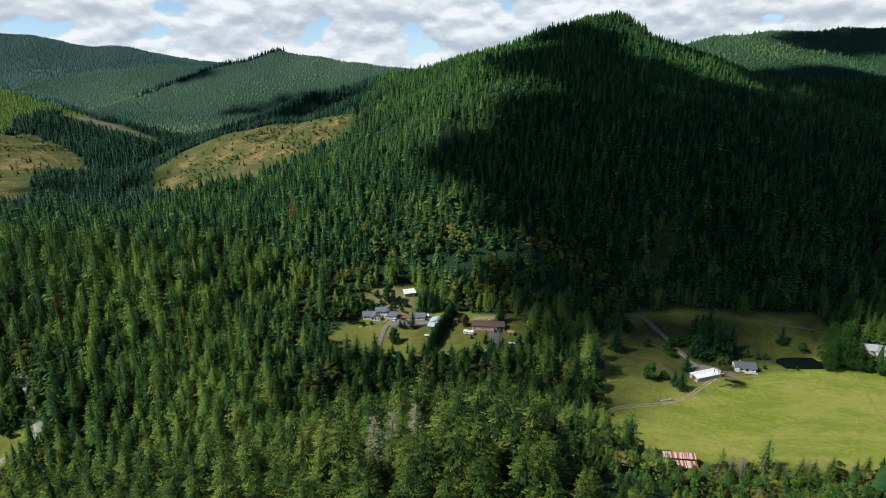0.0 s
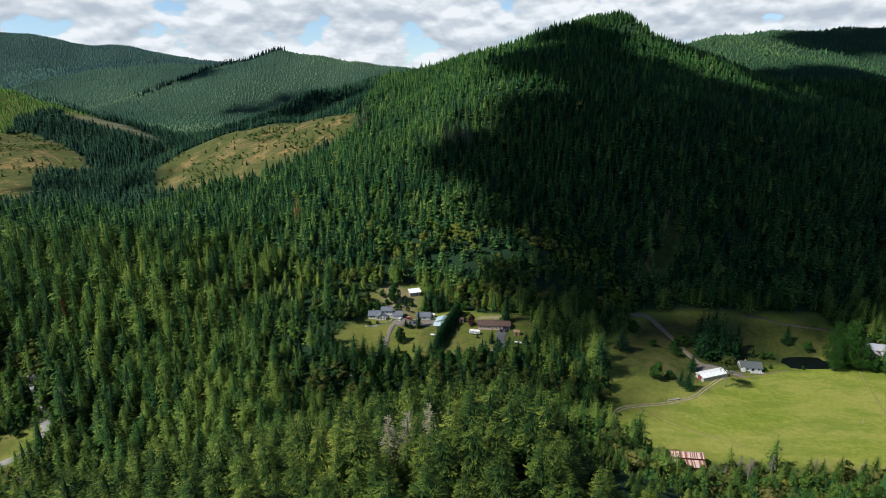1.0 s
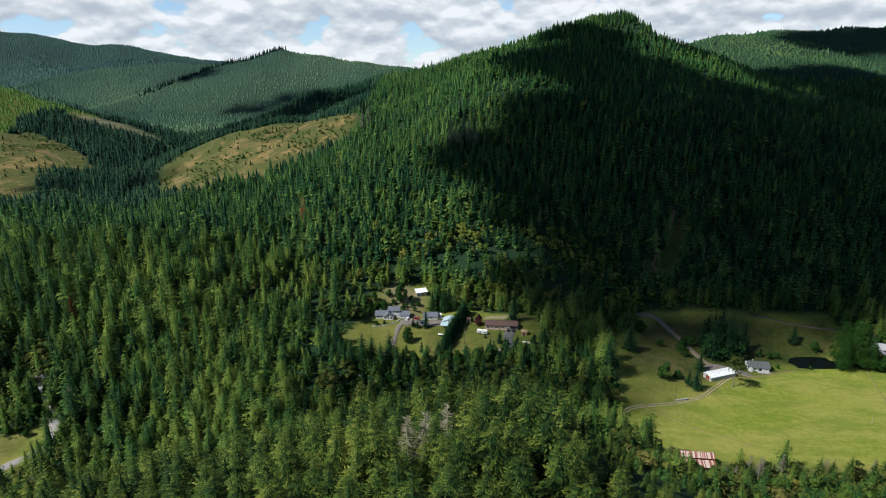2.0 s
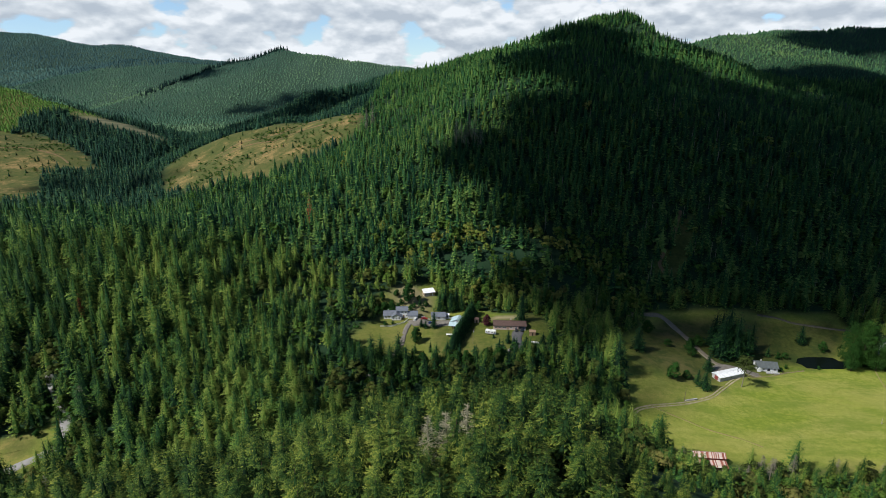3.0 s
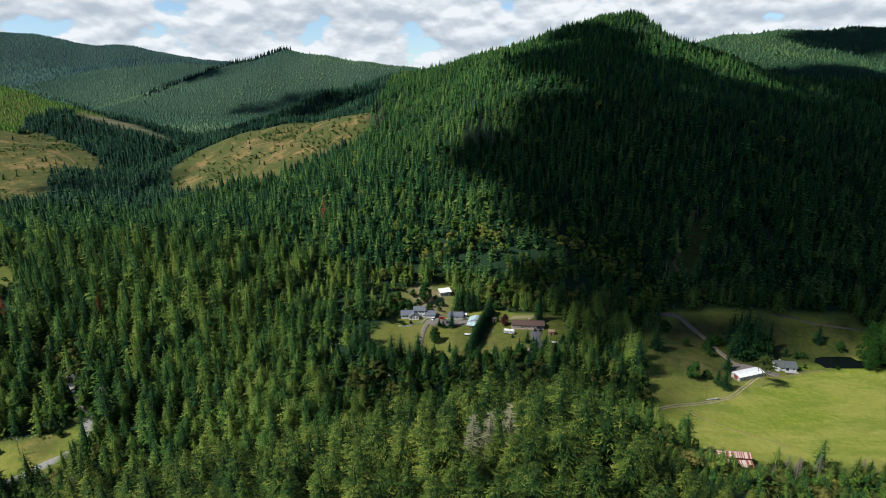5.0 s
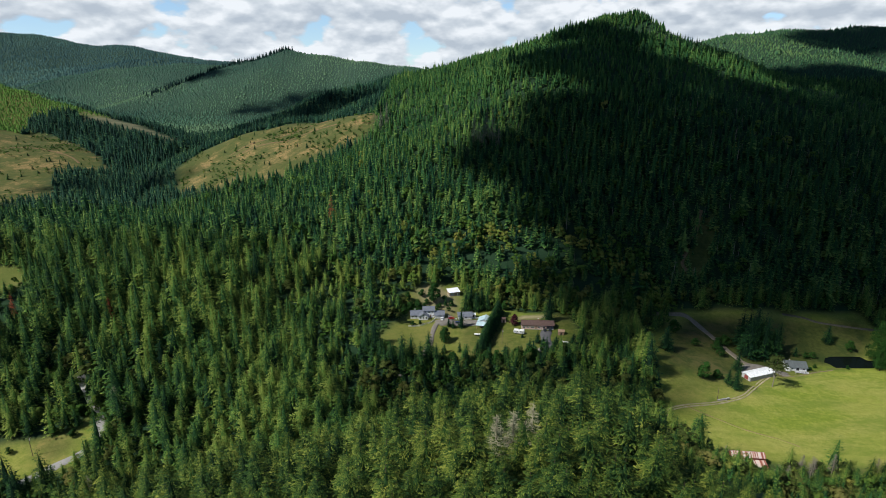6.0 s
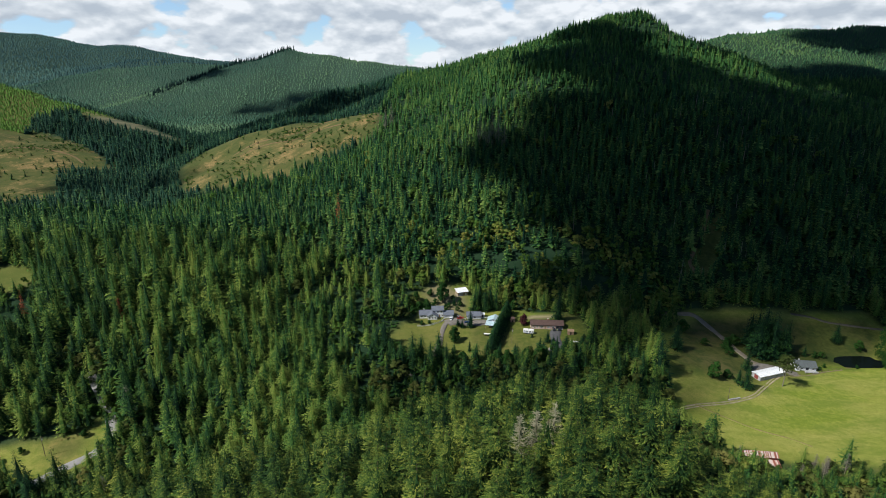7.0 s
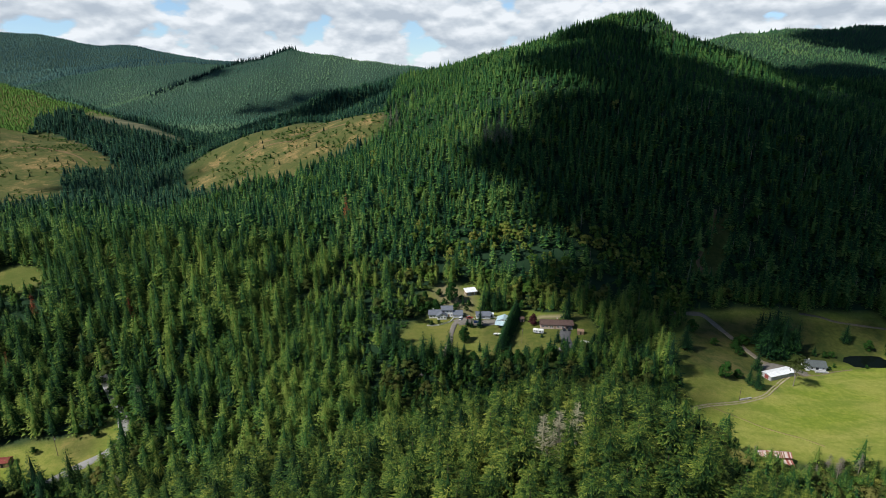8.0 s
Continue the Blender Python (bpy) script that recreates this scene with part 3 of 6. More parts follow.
def leafy_shape(seed, lobes, leaves, wide=0.36, low=0.22, leaf=0.055):
    """A broadleaf crown of height 1: clumps of leaves on uneven lobes, with gaps."""
    g = np.random.default_rng(seed)
    V, T, tint, heart = [], [], [], []
    for i in range(lobes):
        f = g.uniform(0, 1)
        a = g.uniform(0, 2 * math.pi)
        rad = wide * math.sqrt(g.uniform(0.05, 1)) * (1 - 0.55 * abs(2 * f - 0.8))
        c = np.array([rad * math.cos(a), rad * math.sin(a), low + (0.9 - low) * f])
        R = g.uniform(0.09, 0.17) * (wide / 0.36) ** 0.5
        for _ in range(leaves):
            n = g.normal(size=3)
            n /= np.linalg.norm(n)
            if n[2] < -0.5:
                n[2] *= -1
            p = c + n * R * g.uniform(0.75, 1.1) * np.array([1, 1, 0.8])
            u = np.cross(n, g.normal(size=3))
            u /= np.linalg.norm(u)
            w = np.cross(n, u) + 0.4 * n * g.normal()
            s = leaf * g.uniform(0.6, 1.5)
            k = len(V)
            V.extend((p - u * s, p + w * s * 0.6, p + u * s, p - w * s * 0.6))
            T.extend(((k, k + 1, k + 2), (k, k + 2, k + 3)))
            heart.extend([c * np.array([0.5, 0.5, 1.0]) - np.array([0, 0, 0.5 * R])] * 4)
            # light from above put into the tint: leaves facing up are lighter
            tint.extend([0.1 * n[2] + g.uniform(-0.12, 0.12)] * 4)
    return rounded(np.array(V), np.array(T), np.array(tint), 0.25, np.array(heart))


def snag_shape(seed, branches=60, spread=0.10):
    """A dead conifer of height 1: a bare stem with broken twigs."""
    g = np.random.default_rng(seed)
    V, T = [], []

    def stick(a, b, r0, r1):
        d = b - a
        u = np.cross(d, [0.3, 0.5, 0.81])
        u /= np.linalg.norm(u) + 1e-9
        w = np.cross(d / np.linalg.norm(d), u)
        n = len(V)
        for k in range(3):
            q = u * math.cos(2.094 * k) + w * math.sin(2.094 * k)
            V.extend((a + q * r0, b + q * r1))
        for k in range(3):
            i, j = n + 2 * k, n + 2 * ((k + 1) % 3)
            T.extend(((i, j, j + 1), (i, j + 1, i + 1)))

    stick(np.array([0, 0, -0.03]), np.array([0.004, 0, 0.55]), 0.013, 0.008)
    stick(np.array([0.004, 0, 0.55]), np.array([0, 0.006, 1.0]), 0.008, 0.002)
    for i in range(branches):
        z, a = g.uniform(0.2, 0.98), g.uniform(0, 6.28)
        L = spread * (1.05 - z) ** 0.6 * g.uniform(0.5, 1.2)
        p = np.array([0, 0, z])
        q = p + np.array([L * math.cos(a), L * math.sin(a), -0.25 * L + g.uniform(0, 0.4) * L])
        stick(p, q, 0.0022, 0.0008)
        e = (p + q) / 2
        for tw in (0.5, -0.7):
            f = p + (q - p) * g.uniform(0.55, 0.85)
            stick(f, f + np.array([0.4 * L * math.cos(a + tw), 0.4 * L * math.sin(a + tw), g.uniform(0.0, 0.3) * L]), 0.0011, 0.0005)
        stick(e, e + np.array([0.5 * L * math.cos(a + 0.8), 0.5 * L * math.sin(a + 0.8), g.uniform(-0.3, 0.3) * L]), 0.0013, 0.0006)
    return np.array(V), np.array(T), np.zeros(len(V))


def trunk_shape(r, top, limbs=0, seed=0, bend=0.0):
    """A tapered six-sided stem of height 1, with limbs if asked for."""
    g = np.random.default_rng(seed)
    V, T = [], []

    def limb(path, radii):
        n0, k = len(V), 6
        for p, rr in zip(path, radii):
            V.extend(np.array(p) + rr * np.array([math.cos(2 * math.pi * j / k), math.sin(2 * math.pi * j / k), 0]) for j in range(k))
        for i in range(len(path) - 1):
            for j in range(k):
                a, b = n0 + i * k + j, n0 + i * k + (j + 1) % k
                T.extend(((a, b, b + k), (a, b + k, a + k)))

    limb([(0, 0, -0.04), (0, 0, 0.03), (bend, 0, top * 0.5), (0, bend, top)], [r * 1.5, r, r * 0.6, r * 0.15])
    for i in range(limbs):
        a, z = 6.28 * i / limbs + g.uniform(-0.4, 0.4), g.uniform(0.25, 0.55)
        L = g.uniform(0.18, 0.32)
        limb([(0, 0, z), (0.6 * L * math.cos(a), 0.6 * L * math.sin(a), z + 0.5 * L), (L * math.cos(a), L * math.sin(a), z + 1.1 * L)], [r * 0.45, r * 0.3, r * 0.1])
    return np.array(V), np.array(T)


def stuff(name, shapes, mats, x, y, h, wide, tint, label, category, sink=0.0):
    """One mesh of many trees: each a turned and scaled copy of one of the shapes, rooted on the land."""
    x, y, h, wide, tint = (np.asarray(a, float) for a in (x, y, h, wide, tint))
    z = on_ground(x, y) - sink
    turn, pick = rng.uniform(0, 6.283, len(x)), rng.integers(0, len(shapes), len(x))
    VV, TT, CC, NN, base = [], [], [], [], 0
    for k, (sv, st, sc, *sn) in enumerate(shapes):
        m = np.nonzero(pick == k)[0]
        if not len(m):
            continue
        c, s = np.cos(turn[m])[:, None], np.sin(turn[m])[:, None]
        w, hh = (h[m] * wide[m])[:, None], h[m][:, None]
        lean = rng.normal(0, 0.02, (2, len(m), 1))
        px = (sv[:, 0] * c - sv[:, 1] * s) * w + x[m][:, None] + lean[0] * sv[:, 2] * hh
        py = (sv[:, 0] * s + sv[:, 1] * c) * w + y[m][:, None] + lean[1] * sv[:, 2] * hh
        pz = sv[:, 2] * hh + z[m][:, None]
        VV.append(np.stack([px, py, pz], 2).reshape(-1, 3))
        TT.append((st[None] + base + (np.arange(len(m)) * len(sv))[:, None, None]).reshape(-1, 3))
        CC.append((sc[None] + tint[m][:, None]).ravel())
        if sn:
            nx, ny = sn[0][:, 0] * c - sn[0][:, 1] * s, sn[0][:, 0] * s + sn[0][:, 1] * c
            NN.append(np.stack([nx, ny, np.broadcast_to(sn[0][:, 2], nx.shape)], 2).reshape(-1, 3))
        base += len(m) * len(sv)
    me = mesh_from(name, np.concatenate(VV), np.concatenate(TT), mats, np.concatenate(CC), normals=np.concatenate(NN) if NN else None)
    return tagged(new(name, me), label, category, kind="stuff")


def scatter(x0, x1, y0, y1, gap):
    """Jittered points over a rectangle."""
    gx, gy = np.meshgrid(np.arange(x0, x1, gap), np.arange(y0, y1, gap))
    j = rng.uniform(-0.48, 0.48, (2, gx.size)) * gap
    return gx.ravel() + j[0], gy.ravel() + j[1]


OPEN = [GLADE, PASTURE, UPPER, YARD, WEST, CUT, CUT_WEST, YOUNG, BARE]


def wooded(x, y, margin=0.0):
    ok = np.ones(len(x), bool)
    for p in OPEN:
        ok &= inside(p, x, y) < -margin
    ok &= (inside(SCAR, x, y) < 0) | (rng.random(len(x)) < 0.4)
    for px, py, r in PADS:
        ok &= np.hypot(x - px, y - py) > r + 1
    return ok


def blotch(x, y, scale, seed=0.0):
    """A slow wave between 0 and 1 for stands of differing age."""
    return 0.5 + 0.25 * np.sin(x / scale + 1.7 * np.sin(y / scale * 0.7 + seed)) + 0.25 * np.sin(y / scale * 1.1 + 1.3 * np.sin(x / scale * 0.6 + 2 + seed))


def wedge(x, y, k=0.80, pad=70):
    """The stretch of the valley that opens to the north of the spur."""
    return np.abs(x + 23) < k * y + pad


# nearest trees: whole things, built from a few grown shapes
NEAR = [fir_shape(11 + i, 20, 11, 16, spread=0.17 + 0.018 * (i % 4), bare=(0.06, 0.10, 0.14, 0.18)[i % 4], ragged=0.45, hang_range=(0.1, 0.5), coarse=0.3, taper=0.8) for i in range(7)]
near_x, near_y = scatter(-210, 130, 88, 235, 7.7)
keep = wooded(near_x, near_y, 1.0) & wedge(near_x, near_y, 0.80, 8) & (near_y > 88) & ~((near_x < -194) & (near_y > 220)) & ~((near_y > 185) & (near_x > 70))
near_x, near_y = near_x[keep], near_y[keep]
order = np.argsort(np.hypot(near_x + 23, near_y) + 0.4 * np.maximum(0, -land(near_x, near_y) + 40))
near_x, near_y = near_x[order], near_y[order]
near_h = 20 + 11 * rng.random(len(near_x)) ** 1.3 - 7 * (rng.random(len(near_x)) < 0.18)
near_h *= np.where(near_x < -60, 0.92, 1.0) * np.where(near_x > 36, np.where(near_x > 44, 0.42, 0.62), 1.0) * np.where((near_x > 50) & (near_y > 150), 0.72, 1.0)
NEAR_LABELS = ["tall sunlit fir with drooping branches on the spur", "dense green conifer with pale new tips in the stand", "slender dark green fir among the crowded trees"]


def tree_thing(name, crown, stem, crown_mat, stem_mat, label, category, group, fresh=0.46):
    root = tagged(new(name), label, category, group)
    cv, ct, cc = crown[0], crown[1], crown[2] + fresh
    c = new("crown", mesh_from("crown", cv, ct, [crown_mat], cc, normals=crown[3] if len(crown) > 3 else None))
    c.parent = root
    s = new("trunk", mesh_from("trunk", stem[0], stem[1], [stem_mat]))
    s.parent = root
    return root


def plant(root, used, x, y, h, wide, turn):
    """Moves the grown tree to its first place, or sets a copy of it at the next."""
    m = pose(x, y, height(x, y) - 0.1, 0, 0, turn) @ Matrix.Diagonal((h * wide, h * wide, h, 1))
    if used:
        root_scale = root.scale.copy()
        root.scale = (1, 1, 1)
        c = copy_thing(root, m)
        root.scale = root_scale
        return c
    root.matrix_basis = m
    return root


N_THINGS = 165
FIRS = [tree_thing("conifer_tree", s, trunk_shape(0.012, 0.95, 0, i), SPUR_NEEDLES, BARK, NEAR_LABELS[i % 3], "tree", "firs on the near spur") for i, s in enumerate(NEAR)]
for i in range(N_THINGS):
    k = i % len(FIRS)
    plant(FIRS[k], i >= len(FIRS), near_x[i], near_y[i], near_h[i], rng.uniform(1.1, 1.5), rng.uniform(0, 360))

# the rest of the near stand
rest = slice(N_THINGS, None)
MID = [fir_shape(31 + i, 17, 9, 7, spread=0.17 + 0.018 * (i % 3), bare=0.08 + 0.04 * (i % 3), ragged=0.42, hang_range=(0.1, 0.5), coarse=0.4, taper=0.8) for i in range(6)]
n = len(near_x[rest])
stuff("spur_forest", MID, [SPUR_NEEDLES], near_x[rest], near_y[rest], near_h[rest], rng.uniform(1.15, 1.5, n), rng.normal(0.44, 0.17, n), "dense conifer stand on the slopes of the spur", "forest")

# valley woods
LOW = [fir_shape(51 + i, 16, 9, 5, spread=0.17 + 0.022 * (i % 3), bare=0.05 + 0.05 * (i % 2), ragged=0.42, hang_range=(0.1, 0.5), coarse=0.47, taper=0.8) for i in range(9)]
SMALL = [fir_shape(61 + i, 12, 9, 0, spread=0.19 + 0.022 * (i % 3), bare=0.04, ragged=0.42, hang_range=(0.1, 0.5), taper=0.8) for i in range(6)]
BUSH = [leafy_shape(71 + i, 9, 14, wide=0.34, low=0.2, leaf=0.085) for i in range(5)]
x, y = scatter(-520, 440, 150, 440, 6.5)
ok = wooded(x, y, 1.0) & wedge(x, y, 0.80, 60) & ~((y < 235) & (x > -212) & (x < 132)) & ~((y < 245) & (x > 90))
x, y = x[ok], y[ok]
old = blotch(x, y, 38)
leafy = (rng.random(len(x)) < np.where((np.abs(x - 10) < 90) & (np.abs(y - 285) < 35), 0.40, 0.13) + 0.25 * ((np.abs(x - 20) < 60) & (y > 395)))
c = ~leafy
hh = np.maximum(11 + 10 * old + 6 * np.clip((-115 - x) / 60, 0, 1) * np.clip((y - 290) / 60, 0, 1) + rng.normal(0, 4.8, len(x)), 6)
hh = np.where((x > -90) & (x < 85) & (y > 255), hh * 0.78, hh)
hh = np.where((x > -105) & (x < -58) & (y > 290), hh * 0.75, hh)
hh = np.where((x > -385) & (x < -300) & (y > 325) & (y < 372), hh * 0.6, hh)
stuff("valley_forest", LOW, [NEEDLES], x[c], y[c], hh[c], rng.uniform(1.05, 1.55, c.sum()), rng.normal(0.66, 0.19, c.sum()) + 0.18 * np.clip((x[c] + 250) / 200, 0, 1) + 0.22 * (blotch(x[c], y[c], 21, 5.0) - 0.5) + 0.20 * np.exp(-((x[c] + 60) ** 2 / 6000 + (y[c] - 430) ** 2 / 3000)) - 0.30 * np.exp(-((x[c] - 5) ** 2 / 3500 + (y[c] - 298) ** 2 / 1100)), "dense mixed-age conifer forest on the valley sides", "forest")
brown = leafy & (blotch(x, y, 13, 3.0) > 0.5)
leafy &= ~brown
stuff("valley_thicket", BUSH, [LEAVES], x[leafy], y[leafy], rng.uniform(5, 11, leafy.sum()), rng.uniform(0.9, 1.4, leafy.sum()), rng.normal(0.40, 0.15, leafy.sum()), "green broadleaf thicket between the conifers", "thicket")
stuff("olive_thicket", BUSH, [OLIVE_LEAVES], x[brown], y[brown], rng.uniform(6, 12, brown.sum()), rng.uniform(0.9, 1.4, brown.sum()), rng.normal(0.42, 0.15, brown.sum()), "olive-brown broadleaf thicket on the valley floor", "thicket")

x, y = scatter(-110, 95, 245, 336, 7.5)
ok = wooded(x, y, 0.0) & (rng.random(len(x)) < 0.8)
x, y = x[ok], y[ok]
stuff("young_firs", SMALL, [NEEDLES], x, y, rng.uniform(8, 16, len(x)), rng.uniform(0.9, 1.3, len(x)), rng.normal(0.30, 0.12, len(x)), "crowded young firs on the valley floor", "forest")

x, y = scatter(68, 290, 118, 232, 6.0)
ok = wooded(x, y, 2.0) & wedge(x, y, 0.80, 40) & ~((x < 132) & (y < 188)) & (rng.random(len(x)) < 0.85)
x, y = x[ok], y[ok]
stuff("lower_spur_forest", SMALL, [NEEDLES], x, y, np.where(x < 118, 0.62, 1.0) * rng.uniform(8, 14, len(x)), rng.uniform(0.9, 1.4, len(x)), rng.normal(0.46, 0.13, len(x)), "young firs on the foot of the spur", "forest")

# undergrowth that closes the gaps between the trunks
LITTLE = [leafy_shape(151 + i, 4, 5, wide=0.5, low=0.15, leaf=0.19) for i in range(4)]
x, y = scatter(-330, 240, 215, 420, 5.5)
ok = wooded(x, y, 0.0) & wedge(x, y, 0.80, 10) & ~((y < 245) & (x > 90)) & (rng.random(len(x)) < 0.75)
x, y = x[ok], y[ok]
stuff("undergrowth", LITTLE, [LEAVES], x, y, rng.uniform(2.0, 5.0, len(x)), rng.uniform(1.0, 1.6, len(x)), rng.normal(0.34, 0.14, len(x)), "leafy undergrowth beneath the valley trees", "undergrowth")

# slopes of the hill
SLOPE = [fir_shape(171 + i, 9, 8, 0, 0.21 + 0.025 * (i % 3), 0.04, ragged=0.4, hang_range=(0.15, 0.6), taper=0.9) for i in range(9)]
FAR = [fir_shape(91 + i, 7, 6, 0, 0.22 + 0.025 * (i % 3), 0.04, ragged=0.36, hang_range=(0.15, 0.6), taper=0.9) for i in range(7)]
x, y = scatter(-760, 760, 440, 760, 7.0)
ok = wooded(x, y, 1.0) & wedge(x, y, 0.80, 40) & ~((x > -55) & (x < 100) & (y < 515) & (rng.random(len(x)) < 0.55))
x, y = x[ok], y[ok]
old = blotch(x, y, 45, 1.0)
hh = np.maximum(12 + 7 * old + 8 * np.clip((-150 - x) / 60, 0, 1) * np.clip((520 - y) / 40, 0, 1) + rng.normal(0, 2.6, len(x)), 5)
hh *= np.where(rng.random(len(x)) < 0.05, 1.45, 1.0)
near_part = y < 560
stuff("slope_forest", SLOPE, [HILL_NEEDLES], x[near_part], y[near_part], hh[near_part], rng.uniform(0.95, 1.45, near_part.sum()), rng.normal(0.52, 0.20, near_part.sum()), "conifer forest on the lower hill slope", "forest")
far_part = ~near_part
stuff("hill_forest", FAR, [HILL_NEEDLES], x[far_part], y[far_part], hh[far_part], rng.uniform(1.0, 1.5, far_part.sum()), rng.normal(0.66, 0.18, far_part.sum()) + 0.26 * np.exp(-((x[far_part] - 5) ** 2 / 4500 + (y[far_part] - 690) ** 2 / 6000)), "conifer forest covering the steep hill", "forest")
x, y = scatter(-1250, 1250, 760, 1480, 8.8)
ok = wooded(x, y, 1.0) & wedge(x, y, 0.80, 40)
x, y = x[ok], y[ok]
hh = np.maximum(10 + 6 * blotch(x, y, 60, 2.0) + rng.normal(0, 2.6, len(x)), 6)
hh *= np.where(rng.random(len(x)) < 0.05, 1.35, 1.0)
stand = (x < -560) & (x > -960) & (y > 1060) & (y < 1420)
hh = np.where(stand, hh * 1.35, hh)
hh = np.where((np.hypot(x - 350, y - 1075) < 60) | (np.hypot(x - 40, y - 900) < 90), hh * 1.3, hh)
hh = np.where(inside(BARE, x, y) > -16, hh * 0.38, hh)
TIP = [fir_shape(111 + i, 4, 6, 0, 0.29, 0.02, taper=0.62, folded=False) for i in range(6)]
tone, girth = rng.normal(0.54, 0.13, len(x)) - 0.08 * stand, rng.uniform(1.0, 1.6, len(x))
east = x > -150
west = ~east
stuff("ridge_forest", TIP, [RIDGE_NEEDLES], x[west], y[west], hh[west], girth[west], tone[west], "conifer forest on the ridges beyond the clearings", "forest")
stuff("summit_forest", TIP, [HILL_NEEDLES], x[east], y[east], hh[east], girth[east], tone[east] + 0.28, "conifer forest along the summit and upper slopes", "forest")
SPIKE = [cone_shape(131 + i, 1, 2, bare=-0.12) for i in range(4)]
x, y = scatter(-2500, 2100, 1480, 3050, 10.2)
ok = wooded(x, y, 1.0) & wedge(x, y, 0.80, 40)
x, y = x[ok], y[ok]
hh, girth = rng.uniform(4, 7.5, len(x)) * np.where(rng.random(len(x)) < 0.05, 1.7, 1.0), rng.uniform(3.0, 4.2, len(x))
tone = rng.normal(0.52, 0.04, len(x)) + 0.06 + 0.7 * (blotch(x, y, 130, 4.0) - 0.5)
e = x > 320
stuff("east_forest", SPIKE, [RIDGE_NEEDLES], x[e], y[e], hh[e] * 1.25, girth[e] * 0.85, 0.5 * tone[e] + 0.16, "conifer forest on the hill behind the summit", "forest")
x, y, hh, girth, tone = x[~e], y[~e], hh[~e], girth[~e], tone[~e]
stuff("far_forest", SPIKE, [HAZE_NEEDLES], x, y, hh, girth, tone, "distant conifer forest on the far hills", "forest")
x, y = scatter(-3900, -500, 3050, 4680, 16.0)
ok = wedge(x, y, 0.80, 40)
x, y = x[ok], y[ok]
stuff("horizon_forest", SPIKE, [HAZE_BLUE_NEEDLES], x, y, rng.uniform(8, 14, len(x)), rng.uniform(2.8, 3.6, len(x)), rng.normal(0.48, 0.10, len(x)) + 0.4 * (blotch(x, y, 190, 1.0) - 0.5), "forest on the farthest mountain range", "forest")
# young plantation and scrub on the cut land
x, y = scatter(-1500, -800, 1260, 1950, 7.5)
ok = (inside(YOUNG, x, y) > 0) & wedge(x, y, 0.8, 40)
x, y = x[ok], y[ok]
stuff("young_plantation", SPIKE, [YOUNG_NEEDLES], x, y, rng.uniform(4, 8, len(x)), rng.uniform(2.8, 3.6, len(x)), rng.normal(0.46, 0.12, len(x)), "bright green young plantation on the hillside", "forest")
x, y = scatter(-1000, -130, 790, 1300, 7.0)
ok = (np.maximum(inside(CUT, x, y), inside(CUT_WEST, x, y)) > 2) & (rng.random(len(x)) < 0.4 * (inside(CUT, x, y) > 2) * np.clip((925 - y) / 60, 0, 1) * (blotch(x, y, 21, 2.0) > 0.4) + 0.05 + 0.75 * (blotch(x, y, 27) > 0.66))
x, y = x[ok], y[ok]
stuff("scrub", [leafy_shape(78 + i, 4, 7, wide=0.45, low=0.2, leaf=0.15) for i in range(3)], [LEAVES], x, y, rng.uniform(1.5, 5.5, len(x)), rng.uniform(1.1, 1.6, len(x)), rng.normal(0.28, 0.16, len(x)), "scattered scrub on the dry cut hillside", "scrub")
# young firs that have come up on the cut land
x, y = scatter(-1000, -130, 790, 1300, 21.0)
ok = (np.maximum(inside(CUT, x, y), inside(CUT_WEST, x, y)) > 4) & (rng.random(len(x)) < 0.16 + 0.5 * (blotch(x, y, 33, 2.0) > 0.62))
x, y = x[ok], y[ok]
stuff("cutover_firs", SLOPE, [NEEDLES], x, y, rng.uniform(4, 10, len(x)), rng.uniform(1.0, 1.6, len(x)), rng.normal(0.34, 0.12, len(x)), "young firs dotted over the cut hillside", "trees")
# dead stems left standing on the burnt slope
x, y = scatter(60, 470, 420, 720, 18.0)
ok = wooded(x, y, 2.0) & (rng.random(len(x)) < 0.3)
x, y = x[ok], y[ok]
stuff("dead_stems", [snag_shape(301 + i, 8, 0.13) for i in range(3)], [PALE_BARK], x, y, rng.uniform(11, 18, len(x)), rng.uniform(1.2, 2.0, len(x)), np.zeros(len(x)), "grey dead stems standing among the conifers", "dead trees")
# close-set trees on the summit knob
x, y = scatter(255, 385, 1215, 1300, 5.5)
ok = np.hypot((x - 316) / 62, (y - 1258) / 40) < 1
x, y = x[ok], y[ok]
stuff("knob_forest", FAR, [HILL_NEEDLES], x, y, rng.uniform(8, 15, len(x)), rng.uniform(1.1, 1.5, len(x)), rng.normal(0.6, 0.14, len(x)), "close-set conifers on the summit knob", "forest")
# old tall trees that were left along the far crest, and a few that tower over the slopes
u = rng.random(300)
line = np.array([(-690, 2650), (-760, 2630), (-834, 2600), (-930, 2535), (-1041, 2450), (-1157, 2300)])
seg = np.minimum((u * 5).astype(int), 4)
f = (u * 5 - seg)[:, None]
spot = line[seg] * (1 - f) + line[seg + 1] * f + rng.normal(0, 14, (300, 2))
stuff("crest_trees", TIP, [HAZE_NEEDLES], spot[:, 0], spot[:, 1], rng.uniform(13, 27, 300), rng.uniform(0.8, 1.2, 300), rng.normal(0.12, 0.08, 300), "dark old conifers along the far crest", "forest")
